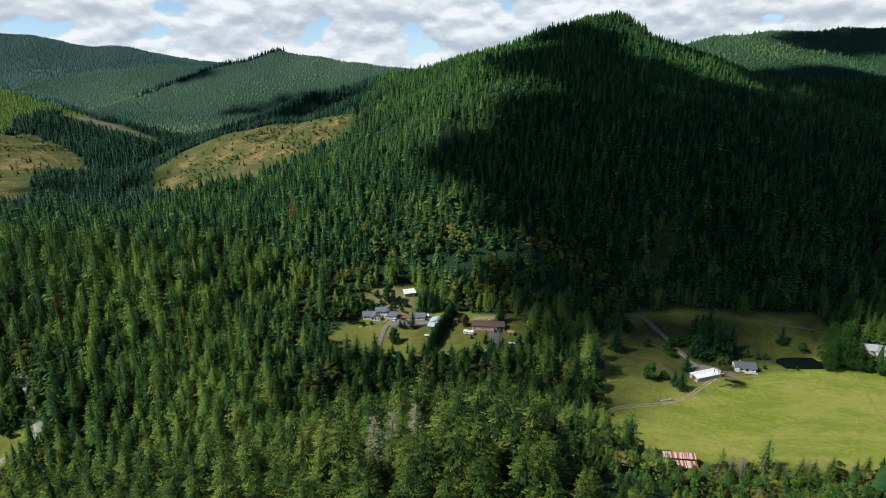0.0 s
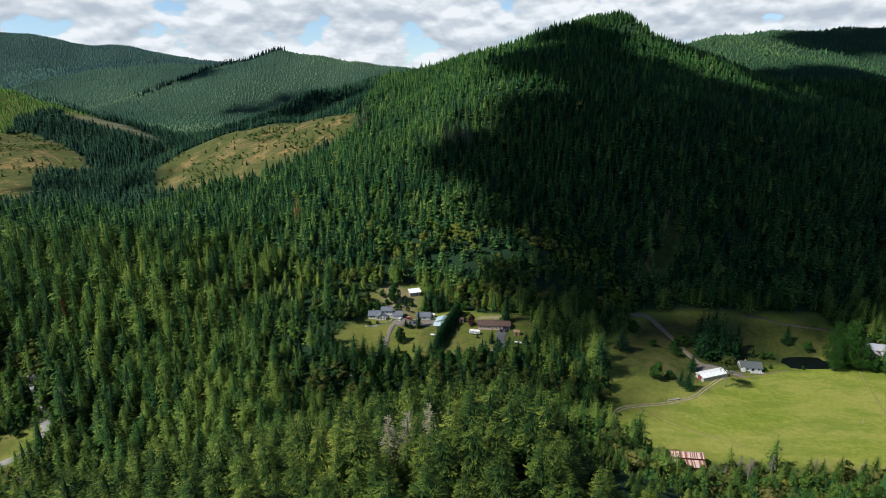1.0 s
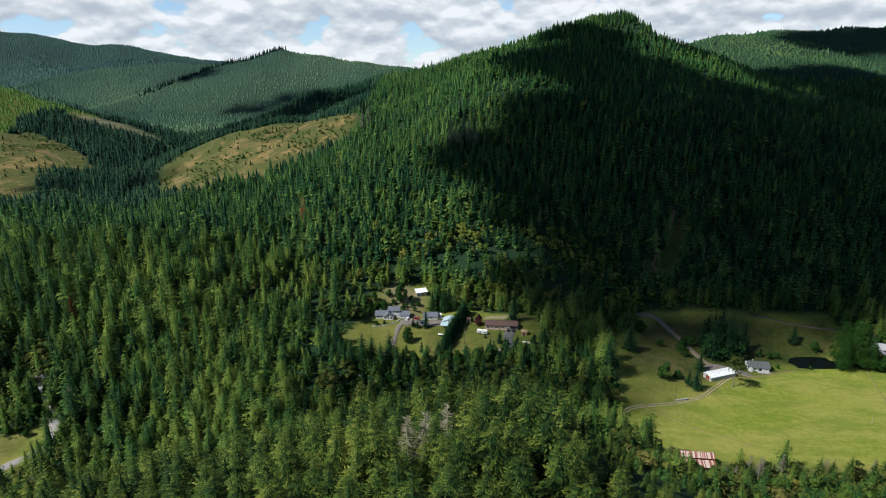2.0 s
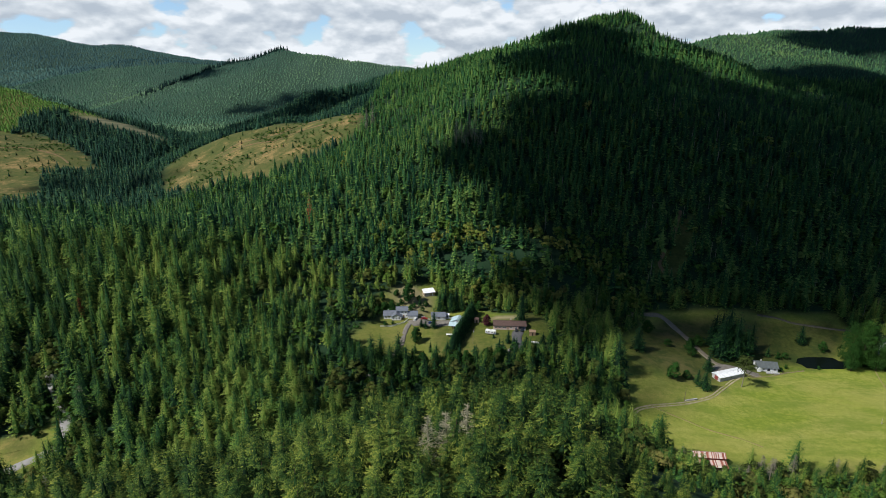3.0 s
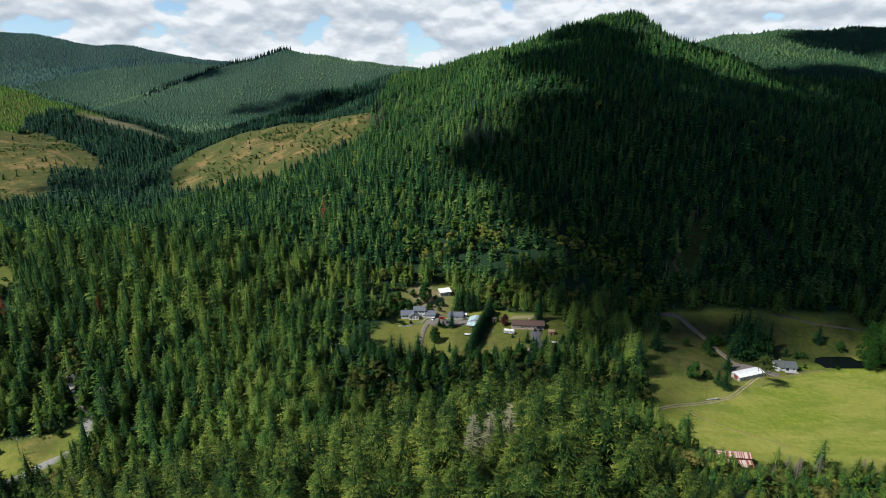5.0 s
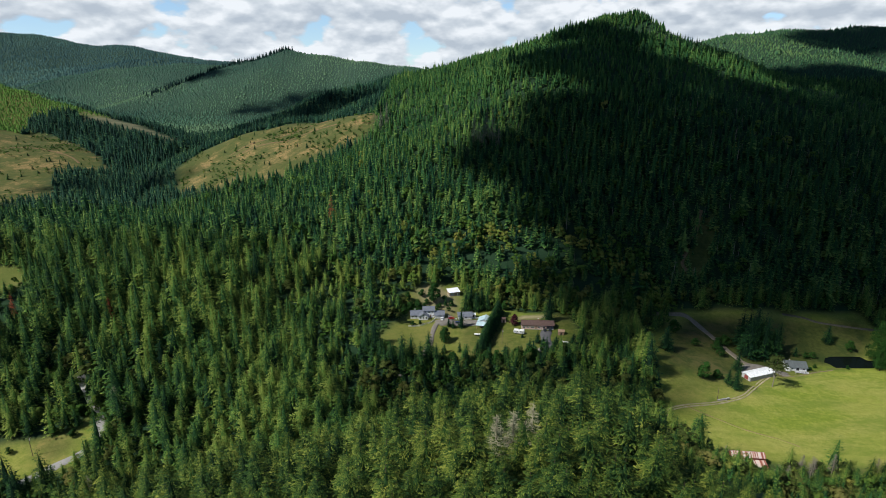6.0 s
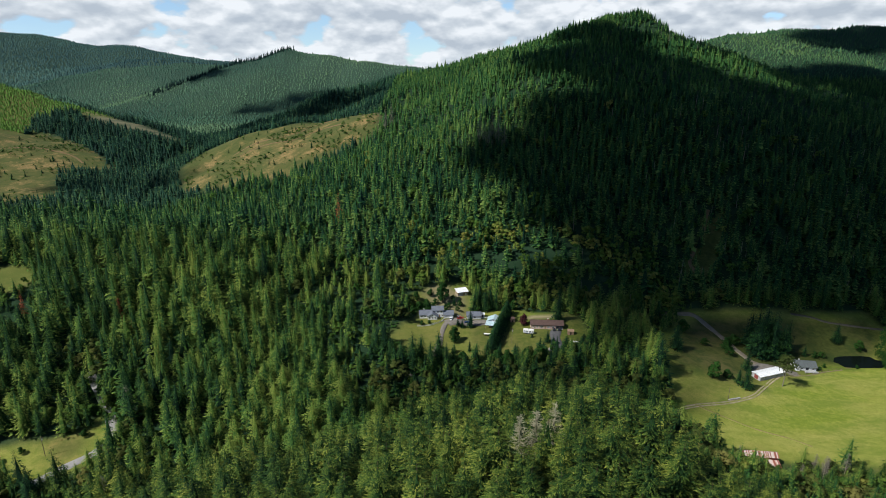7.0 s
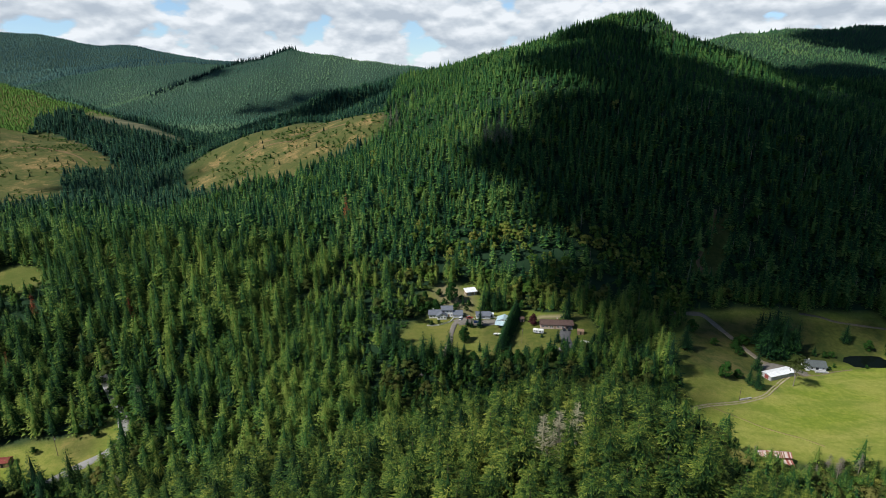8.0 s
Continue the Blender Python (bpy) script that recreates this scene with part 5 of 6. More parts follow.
def second_house():
    r = thing("outbuilding", -18, 389, 2, "low white outbuilding with a dark grey gable roof", "outbuilding")
    footing(r, -5, 5, 0, 6.5)
    part("wall", gabled(-5, 5, 0, 6.5, 0.2, 2.7, 1.8, "x"), WHITE_SIDING, r)
    gable_roof(r, -5, 5, 0, 6.5, 2.7, 1.8, "x", BLUE_GREY_SHINGLE)
    door(r, -3.0, 0, 0.2, 2.5, 2.1, panels=4, name="garage_door")
    window(r, 0.5, 0, 1.0, 1.4, 1.1)
    door(r, 3.2, 0, 0.2, 1.0, 2.1)


def small_shed(x, y, turn, w, d, h, wall, roof, label):
    r = thing("shed", x, y, turn, label, "shed")
    part("wall", gabled(-w / 2, w / 2, -d / 2, d / 2, -0.4, h, 0.25 * d, "x"), wall, r)
    gable_roof(r, -w / 2, w / 2, -d / 2, d / 2, h, 0.25 * d, "x", roof, 0.2)
    door(r, 0, -d / 2, 0.05, min(1.0, w * 0.4), min(2.0, h * 0.85), mat=DARK_INSIDE)
    return r


def blue_barn():
    r = thing("open_barn", -5, 377, -14, "pale blue metal-roofed barn with an open lean-to", "barn")
    footing(r, -4.5, 4.5, 0, 7)
    part("wall", gabled(-4.5, 4.5, 0, 7, 0.2, 4.0, 2.0, "y"), WHITE_SIDING, r)
    gable_roof(r, -4.5, 4.5, 0, 7, 4.0, 2.0, "y", BLUE_METAL)
    part("lean_to_roof", roof_slab((-5.2, -4.6, 2.7), (5.2, -4.6, 2.7), (5.2, -0.02, 3.75), (-5.2, -0.02, 3.75), 0.12), BLUE_METAL, r)
    for x in (-4.8, -1.6, 1.6, 4.8):
        part("post", block(x - 0.1, x + 0.1, -4.3, -4.1, -0.6, 2.78), RAW_WOOD, r)
    # dark sheet standing for the shade inside the open lean-to
    part("lean_to_shade", block(-4.4, 4.4, -0.10, -0.02, 0.0, 3.3), DARK_INSIDE, r)
    window(r, 0, 0, 4.2, 1.0, 0.8)


def upper_shed():
    r = thing("metal_shed", -26, 424, 18, "tan shed with a bright white metal roof", "shed")
    footing(r, -4.2, 4.2, -3, 3)
    part("wall", block(-4.2, 4.2, -3, 3, 0.2, 3.2), TAN_WALL, r)
    part("roof_slope", roof_slab((-4.7, -3.5, 3.05), (4.7, -3.5, 3.05), (4.7, 3.5, 4.1), (-4.7, 3.5, 4.1), 0.12), WHITE_METAL, r)
    part("gable_fill", solid([(-4.2, -3, 3.2), (-4.2, 3, 3.2), (-4.2, 3, 4.0), (4.2, -3, 3.2), (4.2, 3, 3.2), (4.2, 3, 4.0)], [(0, 1, 2), (3, 5, 4), (1, 4, 5, 2), (0, 3, 4, 1), (0, 2, 5, 3)]), TAN_WALL, r)
    door(r, -1.6, -3, 0.2, 3.0, 2.6, mat=GREY_SIDING, panels=3, name="garage_door")
    door(r, 2.4, -3, 0.2, 0.95, 2.05)


def ranch_house():
    r = thing("ranch_house", 31, 368.5, -4, "long pink ranch house with a brown shingled roof", "house")
    footing(r, -11, 6, 0, 8)
    part("wall", gabled(-11, 11, 0, 8, 3.1, 3.2, 1.7, "x"), CREAM_PINK, r)
    part("wall", block(-11, 6, 0, 8, 0.2, 3.1), CREAM_PINK, r)
    part("carport_wall", block(6.004, 11, 7.7, 8, 0.0, 3.1), RAW_WOOD, r)
    for x in (8.4, 10.9):
        part("post", block(x - 0.09, x + 0.09, 0.05, 0.23, -0.5, 3.12), RAW_WOOD, r)
    part("carport_floor", block(6.1, 11, 0, 7.6, -0.6, 0.06), CONCRETE, r)
    gable_roof(r, -11, 11, 0, 8, 3.2, 1.7, "x", BROWN_SHINGLE, 0.45)
    for x, w in ((-9.2, 1.4), (-6.6, 1.4), (-3.6, 2.2), (1.0, 1.6), (4.2, 1.4)):
        window(r, x, 0, 1.0, w, 1.2)
    door(r, -1.2, 0, 0.2, 1.0, 2.1, mat=RAW_WOOD)
    ch = part("chimney", block(0.2, 1.1, 4.1, 5.0, 4.2, 6.0), plain("chimney_brick", (0.30, 0.14, 0.10), 0.9), r)
    part("chimney_cap", block(0.1, 1.2, 4.0, 5.1, 6.0, 6.12), CONCRETE, ch)


# ---- vehicles ----
def wheels(r, xs, y, radius=0.33, width=0.22):
    for x in xs:
        for s in (-1, 1):
            w = part("wheel", tube((x, s * y - width / 2, radius), (x, s * y + width / 2, radius), radius, sides=14), TYRE, r)
            part("rim", tube((x, s * (y + width / 2) - 0.01, radius), (x, s * (y + width / 2) + 0.02, radius), radius * 0.6, sides=10), STEEL, w)


def car(x, y, turn, paint, label, tall=1.45, length=4.5):
    r = thing("car", x, y, turn, label, "car", up=0.15)
    k = length / 4.5
    part("body", block(-2.2 * k, 2.2 * k, -0.88, 0.88, 0.3, 0.9, bevel=0.12), CAR_PAINTS[paint], r)
    c = part("cabin", solid([(-1.7 * k, -0.78, 0.85), (1.0 * k, -0.78, 0.85), (1.0 * k, 0.78, 0.85), (-1.7 * k, 0.78, 0.85), (-1.25 * k, -0.62, tall), (0.4 * k, -0.62, tall), (0.4 * k, 0.62, tall), (-1.25 * k, 0.62, tall)], [(3, 2, 1, 0), (4, 5, 6, 7), (0, 1, 5, 4), (1, 2, 6, 5), (2, 3, 7, 6), (3, 0, 4, 7)]), GLASS, r)
    part("roof", block(-1.27 * k, 0.42 * k, -0.64, 0.64, tall, tall + 0.04), CAR_PAINTS[paint], c)
    wheels(r, (-1.4 * k, 1.4 * k), 0.76)
    for s in (-1, 1):
        part("headlight", block(2.19 * k, 2.24 * k, s * 0.62 - 0.16, s * 0.62 + 0.16, 0.62, 0.76), GLASS, r)


def camper():
    r = thing("camper", 17.5, 362.5, -16, "long white camper parked on the lawn", "camper", up=0.1)
    part("body", block(-3.6, 3.6, -1.2, 1.2, 0.55, 3.0, bevel=0.25), WHITE_PAINT, r)
    part("stripe", block(-3.4, 3.4, -1.215, 1.215, 1.15, 1.35), CAR_PAINTS["blue"], r)
    for x, w in ((-2.6, 0.9), (-1.0, 1.2), (1.3, 1.2), (2.7, 0.7)):
        window(r, x, -1.2, 1.6, w, 0.7, frame_mat=STEEL)
    door(r, 0.2, -1.2, 0.6, 0.7, 1.9)
    part("roof_vent", block(-0.4, 0.4, -0.3, 0.3, 3.0, 3.22), CONCRETE, r)
    wheels(r, (-1.4, -0.6), 1.0)
    part("drawbar", tube((3.5, 0, 0.55), (4.8, 0, 0.5), 0.06), STEEL, r)


def boat(x, y, turn, length, label):
    r = thing("boat", x, y, turn, label, "boat", up=0.1)
    L, w = length / 2, length * 0.18
    pts, fs = [], []
    n = 8
    for i in range(n + 1):
        u = -1 + 2 * i / n
        k = 1 if u < 0.1 else math.sqrt(max(0.02, 1 - ((u - 0.1) / 0.92) ** 2))
        pts += [(u * L, -w * k, 1.35 + 0.12 * max(0, u)), (u * L, 0, 0.6 + 0.35 * max(0, u) ** 2), (u * L, w * k, 1.35 + 0.12 * max(0, u)), (u * L, 0, 1.22)]
    for i in range(n):
        for j in range(4):
            a, b = i * 4 + j, i * 4 + (j + 1) % 4
            fs.append((a, b, b + 4, a + 4))
    fs += [(3, 2, 1, 0), tuple(n * 4 + j for j in range(4))]
    part("hull", solid(pts, fs), WHITE_PAINT, r)
    part("windscreen", solid([(0.1 * L, -w * 0.8, 1.25), (0.1 * L, w * 0.8, 1.25), (-0.02 * L, w * 0.7, 1.75), (-0.02 * L, -w * 0.7, 1.75), (0.05 * L, -w * 0.8, 1.25), (0.05 * L, w * 0.8, 1.25)], [(0, 1, 2, 3), (4, 3, 2, 5), (0, 3, 4), (1, 5, 2), (0, 4, 5, 1)]), GLASS, r)
    part("outboard_motor", block(-L - 0.35, -L + 0.02, -0.2, 0.2, 0.7, 1.7, bevel=0.08), CAR_PAINTS["dark"], r)
    t = part("trailer", block(-L * 0.8, L * 1.15, -0.08, 0.08, 0.42, 0.58), STEEL, r)
    part("trailer_axle", block(-0.6, -0.4, -w, w, 0.3, 0.45), STEEL, t)
    wheels(r, (-0.5,), w * 0.95)


def fence_line(points, label, name="fence", tall=1.2, gap=2.4, mat=None, boards=3):
    """A board fence along a line: posts and rails that follow the ground."""
    x0, y0 = points[0]
    r = thing(name, x0, y0, 0, label, "fence")
    z0 = height(x0, y0)
    mat = mat or WHITE_PAINT
    run = []
    for (ax, ay), (bx, by) in zip(points[:-1], points[1:]):
        n = max(1, round(math.hypot(bx - ax, by - ay) / gap))
        run += [(ax + (bx - ax) * i / n, ay + (by - ay) * i / n) for i in range(n)]
    run.append(points[-1])
    loc = [Vector((x - x0, y - y0, height(x, y) - z0)) for x, y in run]
    for p in loc:
        part("post", block(p.x - 0.07, p.x + 0.07, p.y - 0.07, p.y + 0.07, p.z - 0.5, p.z + tall), mat, r)
    for p, q in zip(loc[:-1], loc[1:]):
        for k in range(boards):
            z = tall * (0.9 - 0.75 * k / max(1, boards - 1)) if boards > 1 else tall * 0.8
            d = (q - p).normalized().cross(Vector((0, 0, 1))) * 0.03
            h = Vector((0, 0, tall * 0.2 if boards > 2 else 0.07))
            a, b = p + Vector((0, 0, z)), q + Vector((0, 0, z))
            part("rail", solid([a - d, b - d, b + d, a + d, a - d - h, b - d - h, b + d - h, a + d - h], [(0, 1, 2, 3), (7, 6, 5, 4), (0, 4, 5, 1), (1, 5, 6, 2), (2, 6, 7, 3), (3, 7, 4, 0)]), mat, r)


def utility_pole(x, y, tall, label, arm=True):
    r = thing("utility_pole", x, y, 20, label, "utility pole")
    p = part("pole", tube((0, 0, -1.0), (0, 0, tall), 0.17, 0.11), POLE_WOOD, r)
    if arm:
        c = part("crossarm", block(-1.2, 1.2, -0.07, 0.07, tall - 0.9, tall - 0.76), POLE_WOOD, r)
        for x in (-1.05, -0.4, 0.4, 1.05):
            part("insulator", tube((x, 0, tall - 0.76), (x, 0, tall - 0.55), 0.05, 0.035), CONCRETE, c)
        part("transformer", tube((0.34, 0, tall - 2.3), (0.34, 0, tall - 1.4), 0.22, sides=10), GREY_METAL, r)


main_house()
second_house()
small_shed(-11.8, 393.5, 0, 3.0, 2.6, 2.4, WHITE_PAINT, WHITE_METAL, "small white garden shed beside the outbuilding")
blue_barn()
upper_shed()
ranch_house()
small_shed(9, 384, 5, 3.0, 3.0, 2.6, CREAM_PINK, BROWN_SHINGLE, "small pinkish pump shed under the trees")
wood = small_shed(45.5, 360.5, -8, 4.0, 3.4, 2.6, RAW_WOOD, RAW_WOOD, "weathered brown wooden shed by the driveway")
car(-34.5, 383, 80, "white", "white car parked before the garage")
car(-28, 384.5, 10, "red", "red car parked on the gravel yard", 1.5)
car(-23.5, 382.5, 25, "blue", "blue car parked on the gravel yard")
car(35.5, 366.5, 85, "dark", "dark car parked outside the carport")
car(39, 367.0, 85, "dark", "dark pickup parked in the carport", 1.75, 5.0)
camper()
boat(45, 346.5, -8, 5.6, "white motorboat on a trailer in the grass")
boat(-10, 363.5, -4, 5.4, "white boat on a trailer behind the conifers")
fence_line([(-58, 371), (-50, 372.5), (-42, 378), (-38.5, 386)], "white board fence curving round the lawn")
fence_line([(-12.5, 390.5), (-2.5, 391.5)], "white board fence beside the small shed")
fence_line([(-30, 387.5), (-24, 388.5)], "white board fence beside the garage")
utility_pole(5, 351, 11, "weathered wooden utility pole on the lawn")
utility_pole(-246, 257, 12, "tall wooden utility pole in the western meadow")
utility_pole(129, 306, 9, "thin wooden pole beside the farm track", False)


# ---- the farm ----
def long_shed():
    r = thing("long_shed", 173, 343.5, 19, "long grey shed with a bright white metal roof", "shed")
    footing(r, -10, 10, -3.5, 3.5)
    part("wall", gabled(-10, 10, -3.5, 3.5, 0.2, 3.0, 0.9, "x"), GREY_SIDING, r)
    gable_roof(r, -10, 10, -3.5, 3.5, 3.0, 0.9, "x", WHITE_METAL, 0.45, "bright white metal roof")
    door(r, -10, -0.2, 0.2, 3.0, 2.7, "w", BARN_RED, 2, "sliding_door")
    for x in (-6, -1, 4):
        window(r, x, -3.5, 1.3, 1.3, 0.9)


def farm_house():
    r = thing("farmhouse", 207, 361, -9, "small farmhouse with a blue-grey roof and deck", "house")
    footing(r, -6.5, 6.5, -4.5, 4.5)
    part("wall", gabled(-6.5, 6.5, -4.5, 4.5, 0.2, 3.0, 2.3, "x"), WHITE_SIDING, r)
    gable_roof(r, -6.5, 6.5, -4.5, 4.5, 3.0, 2.3, "x", plain("slate_blue_shingles", (0.105, 0.12, 0.122), 0.85), 0.7)
    for x in (-5.0, -2.6, 4.6):
        window(r, x, -4.5, 1.1, 1.3, 1.2)
    window(r, -6.5, 1.5, 1.1, 1.3, 1.2, "w")
    window(r, -6.5, -2.0, 1.1, 1.3, 1.2, "w")
    door(r, 0.8, -4.5, 0.3, 1.8, 2.1, mat=GLASS, panels=2, name="patio_door")
    deck = part("deck", block(-1.5, 6.5, -8.0, -4.56, 0.45, 0.65), plain("grey_decking", (0.38, 0.38, 0.38), 0.8), r)
    for x in (-1.4, 1.2, 3.8, 6.4):
        part("deck_post", block(x - 0.07, x + 0.07, -7.95, -7.81, -0.6, 1.6), WHITE_PAINT, deck)
    part("deck_rail", block(-1.45, 6.45, -7.92, -7.84, 1.5, 1.6), WHITE_PAINT, deck)
    part("chimney", block(-3.4, -2.7, 0.6, 1.3, 4.2, 6.0), CONCRETE, r)
    part("dormer_wall", gabled(-6.6, -4.2, -5.6, -4.4, 0.0, 2.4, 0.7, "y"), WHITE_SIDING, r)


def east_house():
    r = thing("large_house", 308, 381, -14, "large dark-walled building with pale grey metal roofs", "house")
    for x0, x1, y0, y1, h, rise, ax in ((-11, 11, -1, 8, 4.6, 2.4, "x"), (-10.5, -1, -7.5, -1, 3.4, 2.0, "y"), (2, 10, -5.5, -1, 3.2, 1.2, "x")):
        footing(r, x0, x1, y0, y1)
        part("wall", gabled(x0, x1, y0, y1, 0.2, h, rise, ax), RAW_WOOD, r)
        gable_roof(r, x0, x1, y0, y1, h, rise, ax, GREY_METAL, 0.9)
    for x in (-8.6, -5.7, -2.8):
        window(r, x, -7.5, 1.0, 1.5, 1.5)
    for x in (4, 8):
        window(r, x, -5.5, 1.0, 1.6, 1.3)


def red_barn():
    r = thing("red_barn", 117.5, 246.5, -6, "old red barn roofed with rusted and white sheets", "barn")
    footing(r, -7.7, 7.7, -4.4, 3.6)
    part("wall", gabled(-7.7, 7.7, -0.6, 3.6, 0.2, 4.6, 1.3, "x"), BARN_RED, r)
    part("wall", block(-7.7, 7.7, -4.4, -0.604, 0.2, 2.0), BARN_RED, r)
    upper = part("roof_deck", roof_slab((-8.1, -1.1, 4.28), (8.1, -1.1, 4.28), (8.1, 1.5, 5.9), (-8.1, 1.5, 5.9), 0.08), RAW_WOOD, r)
    back = part("roof_deck", roof_slab((-8.1, 4.1, 4.28), (-8.1, 1.5, 5.9), (8.1, 1.5, 5.9), (8.1, 4.1, 4.28), 0.08), RAW_WOOD, r)
    lower = part("roof_deck", roof_slab((-8.1, -5.0, 1.95), (8.1, -5.0, 1.95), (8.1, -0.62, 2.95), (-8.1, -0.62, 2.95), 0.08), RAW_WOOD, r)

    def sheets(deck, y0, z0, y1, z1):
        n = 32
        w = 16.2 / n
        me = None
        for i in range(n):
            if me is None:
                bm = roof_slab((0, y0, z0), (w * 0.97, y0, z0), (w * 0.97, y1, z1), (0, y1, z1), 0.03)
                for k in range(3):
                    x = w * (0.12 + 0.36 * k)
                    rib = roof_slab((x, y0, z0 + 0.03), (x + 0.07, y0, z0 + 0.03), (x + 0.07, y1, z1 + 0.03), (x, y1, z1 + 0.03), 0.04)
                    tmp = bpy.data.meshes.new("rib")
                    rib.to_mesh(tmp)
                    rib.free()
                    bm.from_mesh(tmp)
                    bpy.data.meshes.remove(tmp)
                me = bpy.data.meshes.new("roof_sheet")
                bmesh.ops.recalc_face_normals(bm, faces=bm.faces)
                bm.to_mesh(me)
                bm.free()
                me.materials.append(RUSTY)
            s = new("roof_sheet", me)
            s.parent = deck
            s.location = (-8.1 + w * i, 0, 0.09)

    sheets(upper, -1.15, 4.25, 1.5, 5.9)
    sheets(lower, -5.1, 1.92, -0.62, 2.95)
    sheets(back, 4.15, 4.25, 1.5, 5.9)
    for x in (-5.6, 0, 5.2):
        door(r, x, -4.4, 0.2, 2.2, 1.75, mat=DARK_INSIDE, panels=2, name="stall_door")


long_shed()
farm_house()
east_house()
red_barn()
small_shed(-269, 250.5, 10, 6.0, 5.0, 2.6, RAW_WOOD, BARN_RED, "small shed with a red roof in the meadow")
small_shed(-160, 226, -20, 9.0, 7.0, 3.0, GREY_SIDING, GREY_METAL, "grey-roofed cabin half hidden by the conifers")
trough = thing("feed_trough", 134, 308.3, 16, "long pale feed trough beside the farm track", "trough")
part("basin", block(-4.2, 4.2, -0.5, 0.5, 0.25, 0.8, bevel=0.05), CONCRETE, trough)
for tx in (-3.4, 0, 3.4):
    part("leg", block(tx - 0.12, tx + 0.12, -0.4, 0.4, -0.3, 0.26), CONCRETE, trough)
fence_line([(184, 343), (196, 349), (210, 353), (226, 359), (240, 361)], "thin weathered post and rail field fence", gap=3.2, mat=POLE_WOOD, boards=2, tall=1.1)
post = thing("field_post", 237, 291, 0, "pale weathered post standing in the pasture", "post")
part("shaft", tube((0, 0, -0.5), (0.1, 0, 4.5), 0.16, 0.1), BLEACHED, post)
part("brace", tube((0.1, 0, 2.4), (0.9, 0.1, 0), 0.07), BLEACHED, post)


# ---- roads, tracks and the pond ----
def smooth_line(points, step):
    out = []
    P = [points[0], *points, points[-1]]
    for a, b, c, d in zip(P, P[1:], P[2:], P[3:]):
        n = max(2, int(math.hypot(c[0] - b[0], c[1] - b[1]) / step))
        for i in range(n):
            u = i / n
            out.append(tuple(0.5 * (2 * b[k] + (c[k] - a[k]) * u + (2 * a[k] - 5 * b[k] + 4 * c[k] - d[k]) * u * u + (3 * b[k] - a[k] - 3 * c[k] + d[k]) * u ** 3) for k in (0, 1)))
    out.append(points[-1])
    return out


def road(name, points, width, mat, label, lift=0.22):
    """A strip that lies on the land, with edges that turn down into it."""
    line = np.array(smooth_line(points, 2.0))
    d = np.gradient(line, axis=0)
    d /= np.linalg.norm(d, axis=1)[:, None]
    nrm = np.stack([-d[:, 1], d[:, 0]], 1)
    cols = []
    wob = width * (0.5 + 0.05 * np.sin(np.arange(len(line)) * 0.7))
    for k, dz in ((-1.1, -0.6), (-1, 0), (-0.5, 0.03), (0, 0.06), (0.5, 0.03), (1, 0), (1.1, -0.6)):
        p = line + nrm * (k * wob)[:, None]
        cols.append(np.stack([p[:, 0], p[:, 1], land(p[:, 0], p[:, 1]) + lift + dz], 1))
    v = np.stack(cols, 1).reshape(-1, 3)
    n, w = len(line), len(cols)
    i = (np.arange(n - 1)[:, None] * w + np.arange(w - 1)[None]).ravel()
    me = mesh_from(name, v, np.stack([i, i + 1, i + w + 1, i + w], 1), [mat], quads=True)
    return tagged(new(name, me), label, "road", kind="structure")


def track_material():
    """Two worn wheel ruts are built as strips; this is their dusty earth."""
    return plain("track_dust", (0.36, 0.30, 0.21), 0.95, 0.1, wear=0.35, scale=0.4, colour2=(0.22, 0.21, 0.09))


DUST = track_material()
TRACK = [(96, 246), (92, 262), (91, 278), (95, 291), (107, 297.5), (128, 304), (148, 314), (160, 325), (170, 335), (184, 346)]


def offset_line(points, by):
    p = np.array(points, float)
    d = np.gradient(p, axis=0)
    d /= np.linalg.norm(d, axis=1)[:, None]
    return [tuple(q) for q in p + by * np.stack([-d[:, 1], d[:, 0]], 1)]


road("track", offset_line(TRACK, 0.85), 0.9, DUST, "dusty wheel rut of the farm track")
road("track", offset_line(TRACK, -0.85), 0.9, DUST, "dusty wheel rut of the farm track")
road("ditch", [(106, 298), (115, 292), (123, 287), (133, 280), (147, 273), (156, 266)], 0.9, plain("ditch_earth", (0.22, 0.17, 0.08), 0.95, 0.1, wear=0.3, scale=0.3, colour2=(0.19, 0.20, 0.05)), "shallow brown ditch across the pasture", 0.22)
road("ditch", [(284, 363), (273, 338), (266, 320), (260, 306), (254, 291)], 0.9, plain("rut_earth", (0.24, 0.19, 0.09), 0.95, 0.1, wear=0.3, scale=0.3, colour2=(0.19, 0.20, 0.05)), "faint brown rut across the pasture", 0.22)
BROWN_GRAVEL = plain("brown_gravel", (0.21, 0.18, 0.135), 0.95, 0.1, wear=0.3, scale=0.5)
road("farm_drive", [(128, 423), (146, 424.5), (156, 422.5), (162, 409), (167, 392), (170, 373), (174, 360), (187, 353), (198, 350)], 4.4, BROWN_GRAVEL, "grey gravel drive down to the farm")
# the brown gravel again, darkened in colour for the shade along the wood
road("farm_lane", [(232, 425), (247, 422), (257, 417.5), (275, 414), (290, 411), (312, 408)], 2.0, plain("shaded_lane_earth", (0.13, 0.115, 0.085), 0.95, 0.1, wear=0.3, scale=0.5), "narrow gravel lane along the wood")
road("field_path", [(188, 345), (205, 350), (220, 355.5), (233, 359)], 1.0, plain("path_earth", (0.22, 0.19, 0.10), 0.95, 0.1, wear=0.35, scale=0.4), "worn dusty path along the field fence")
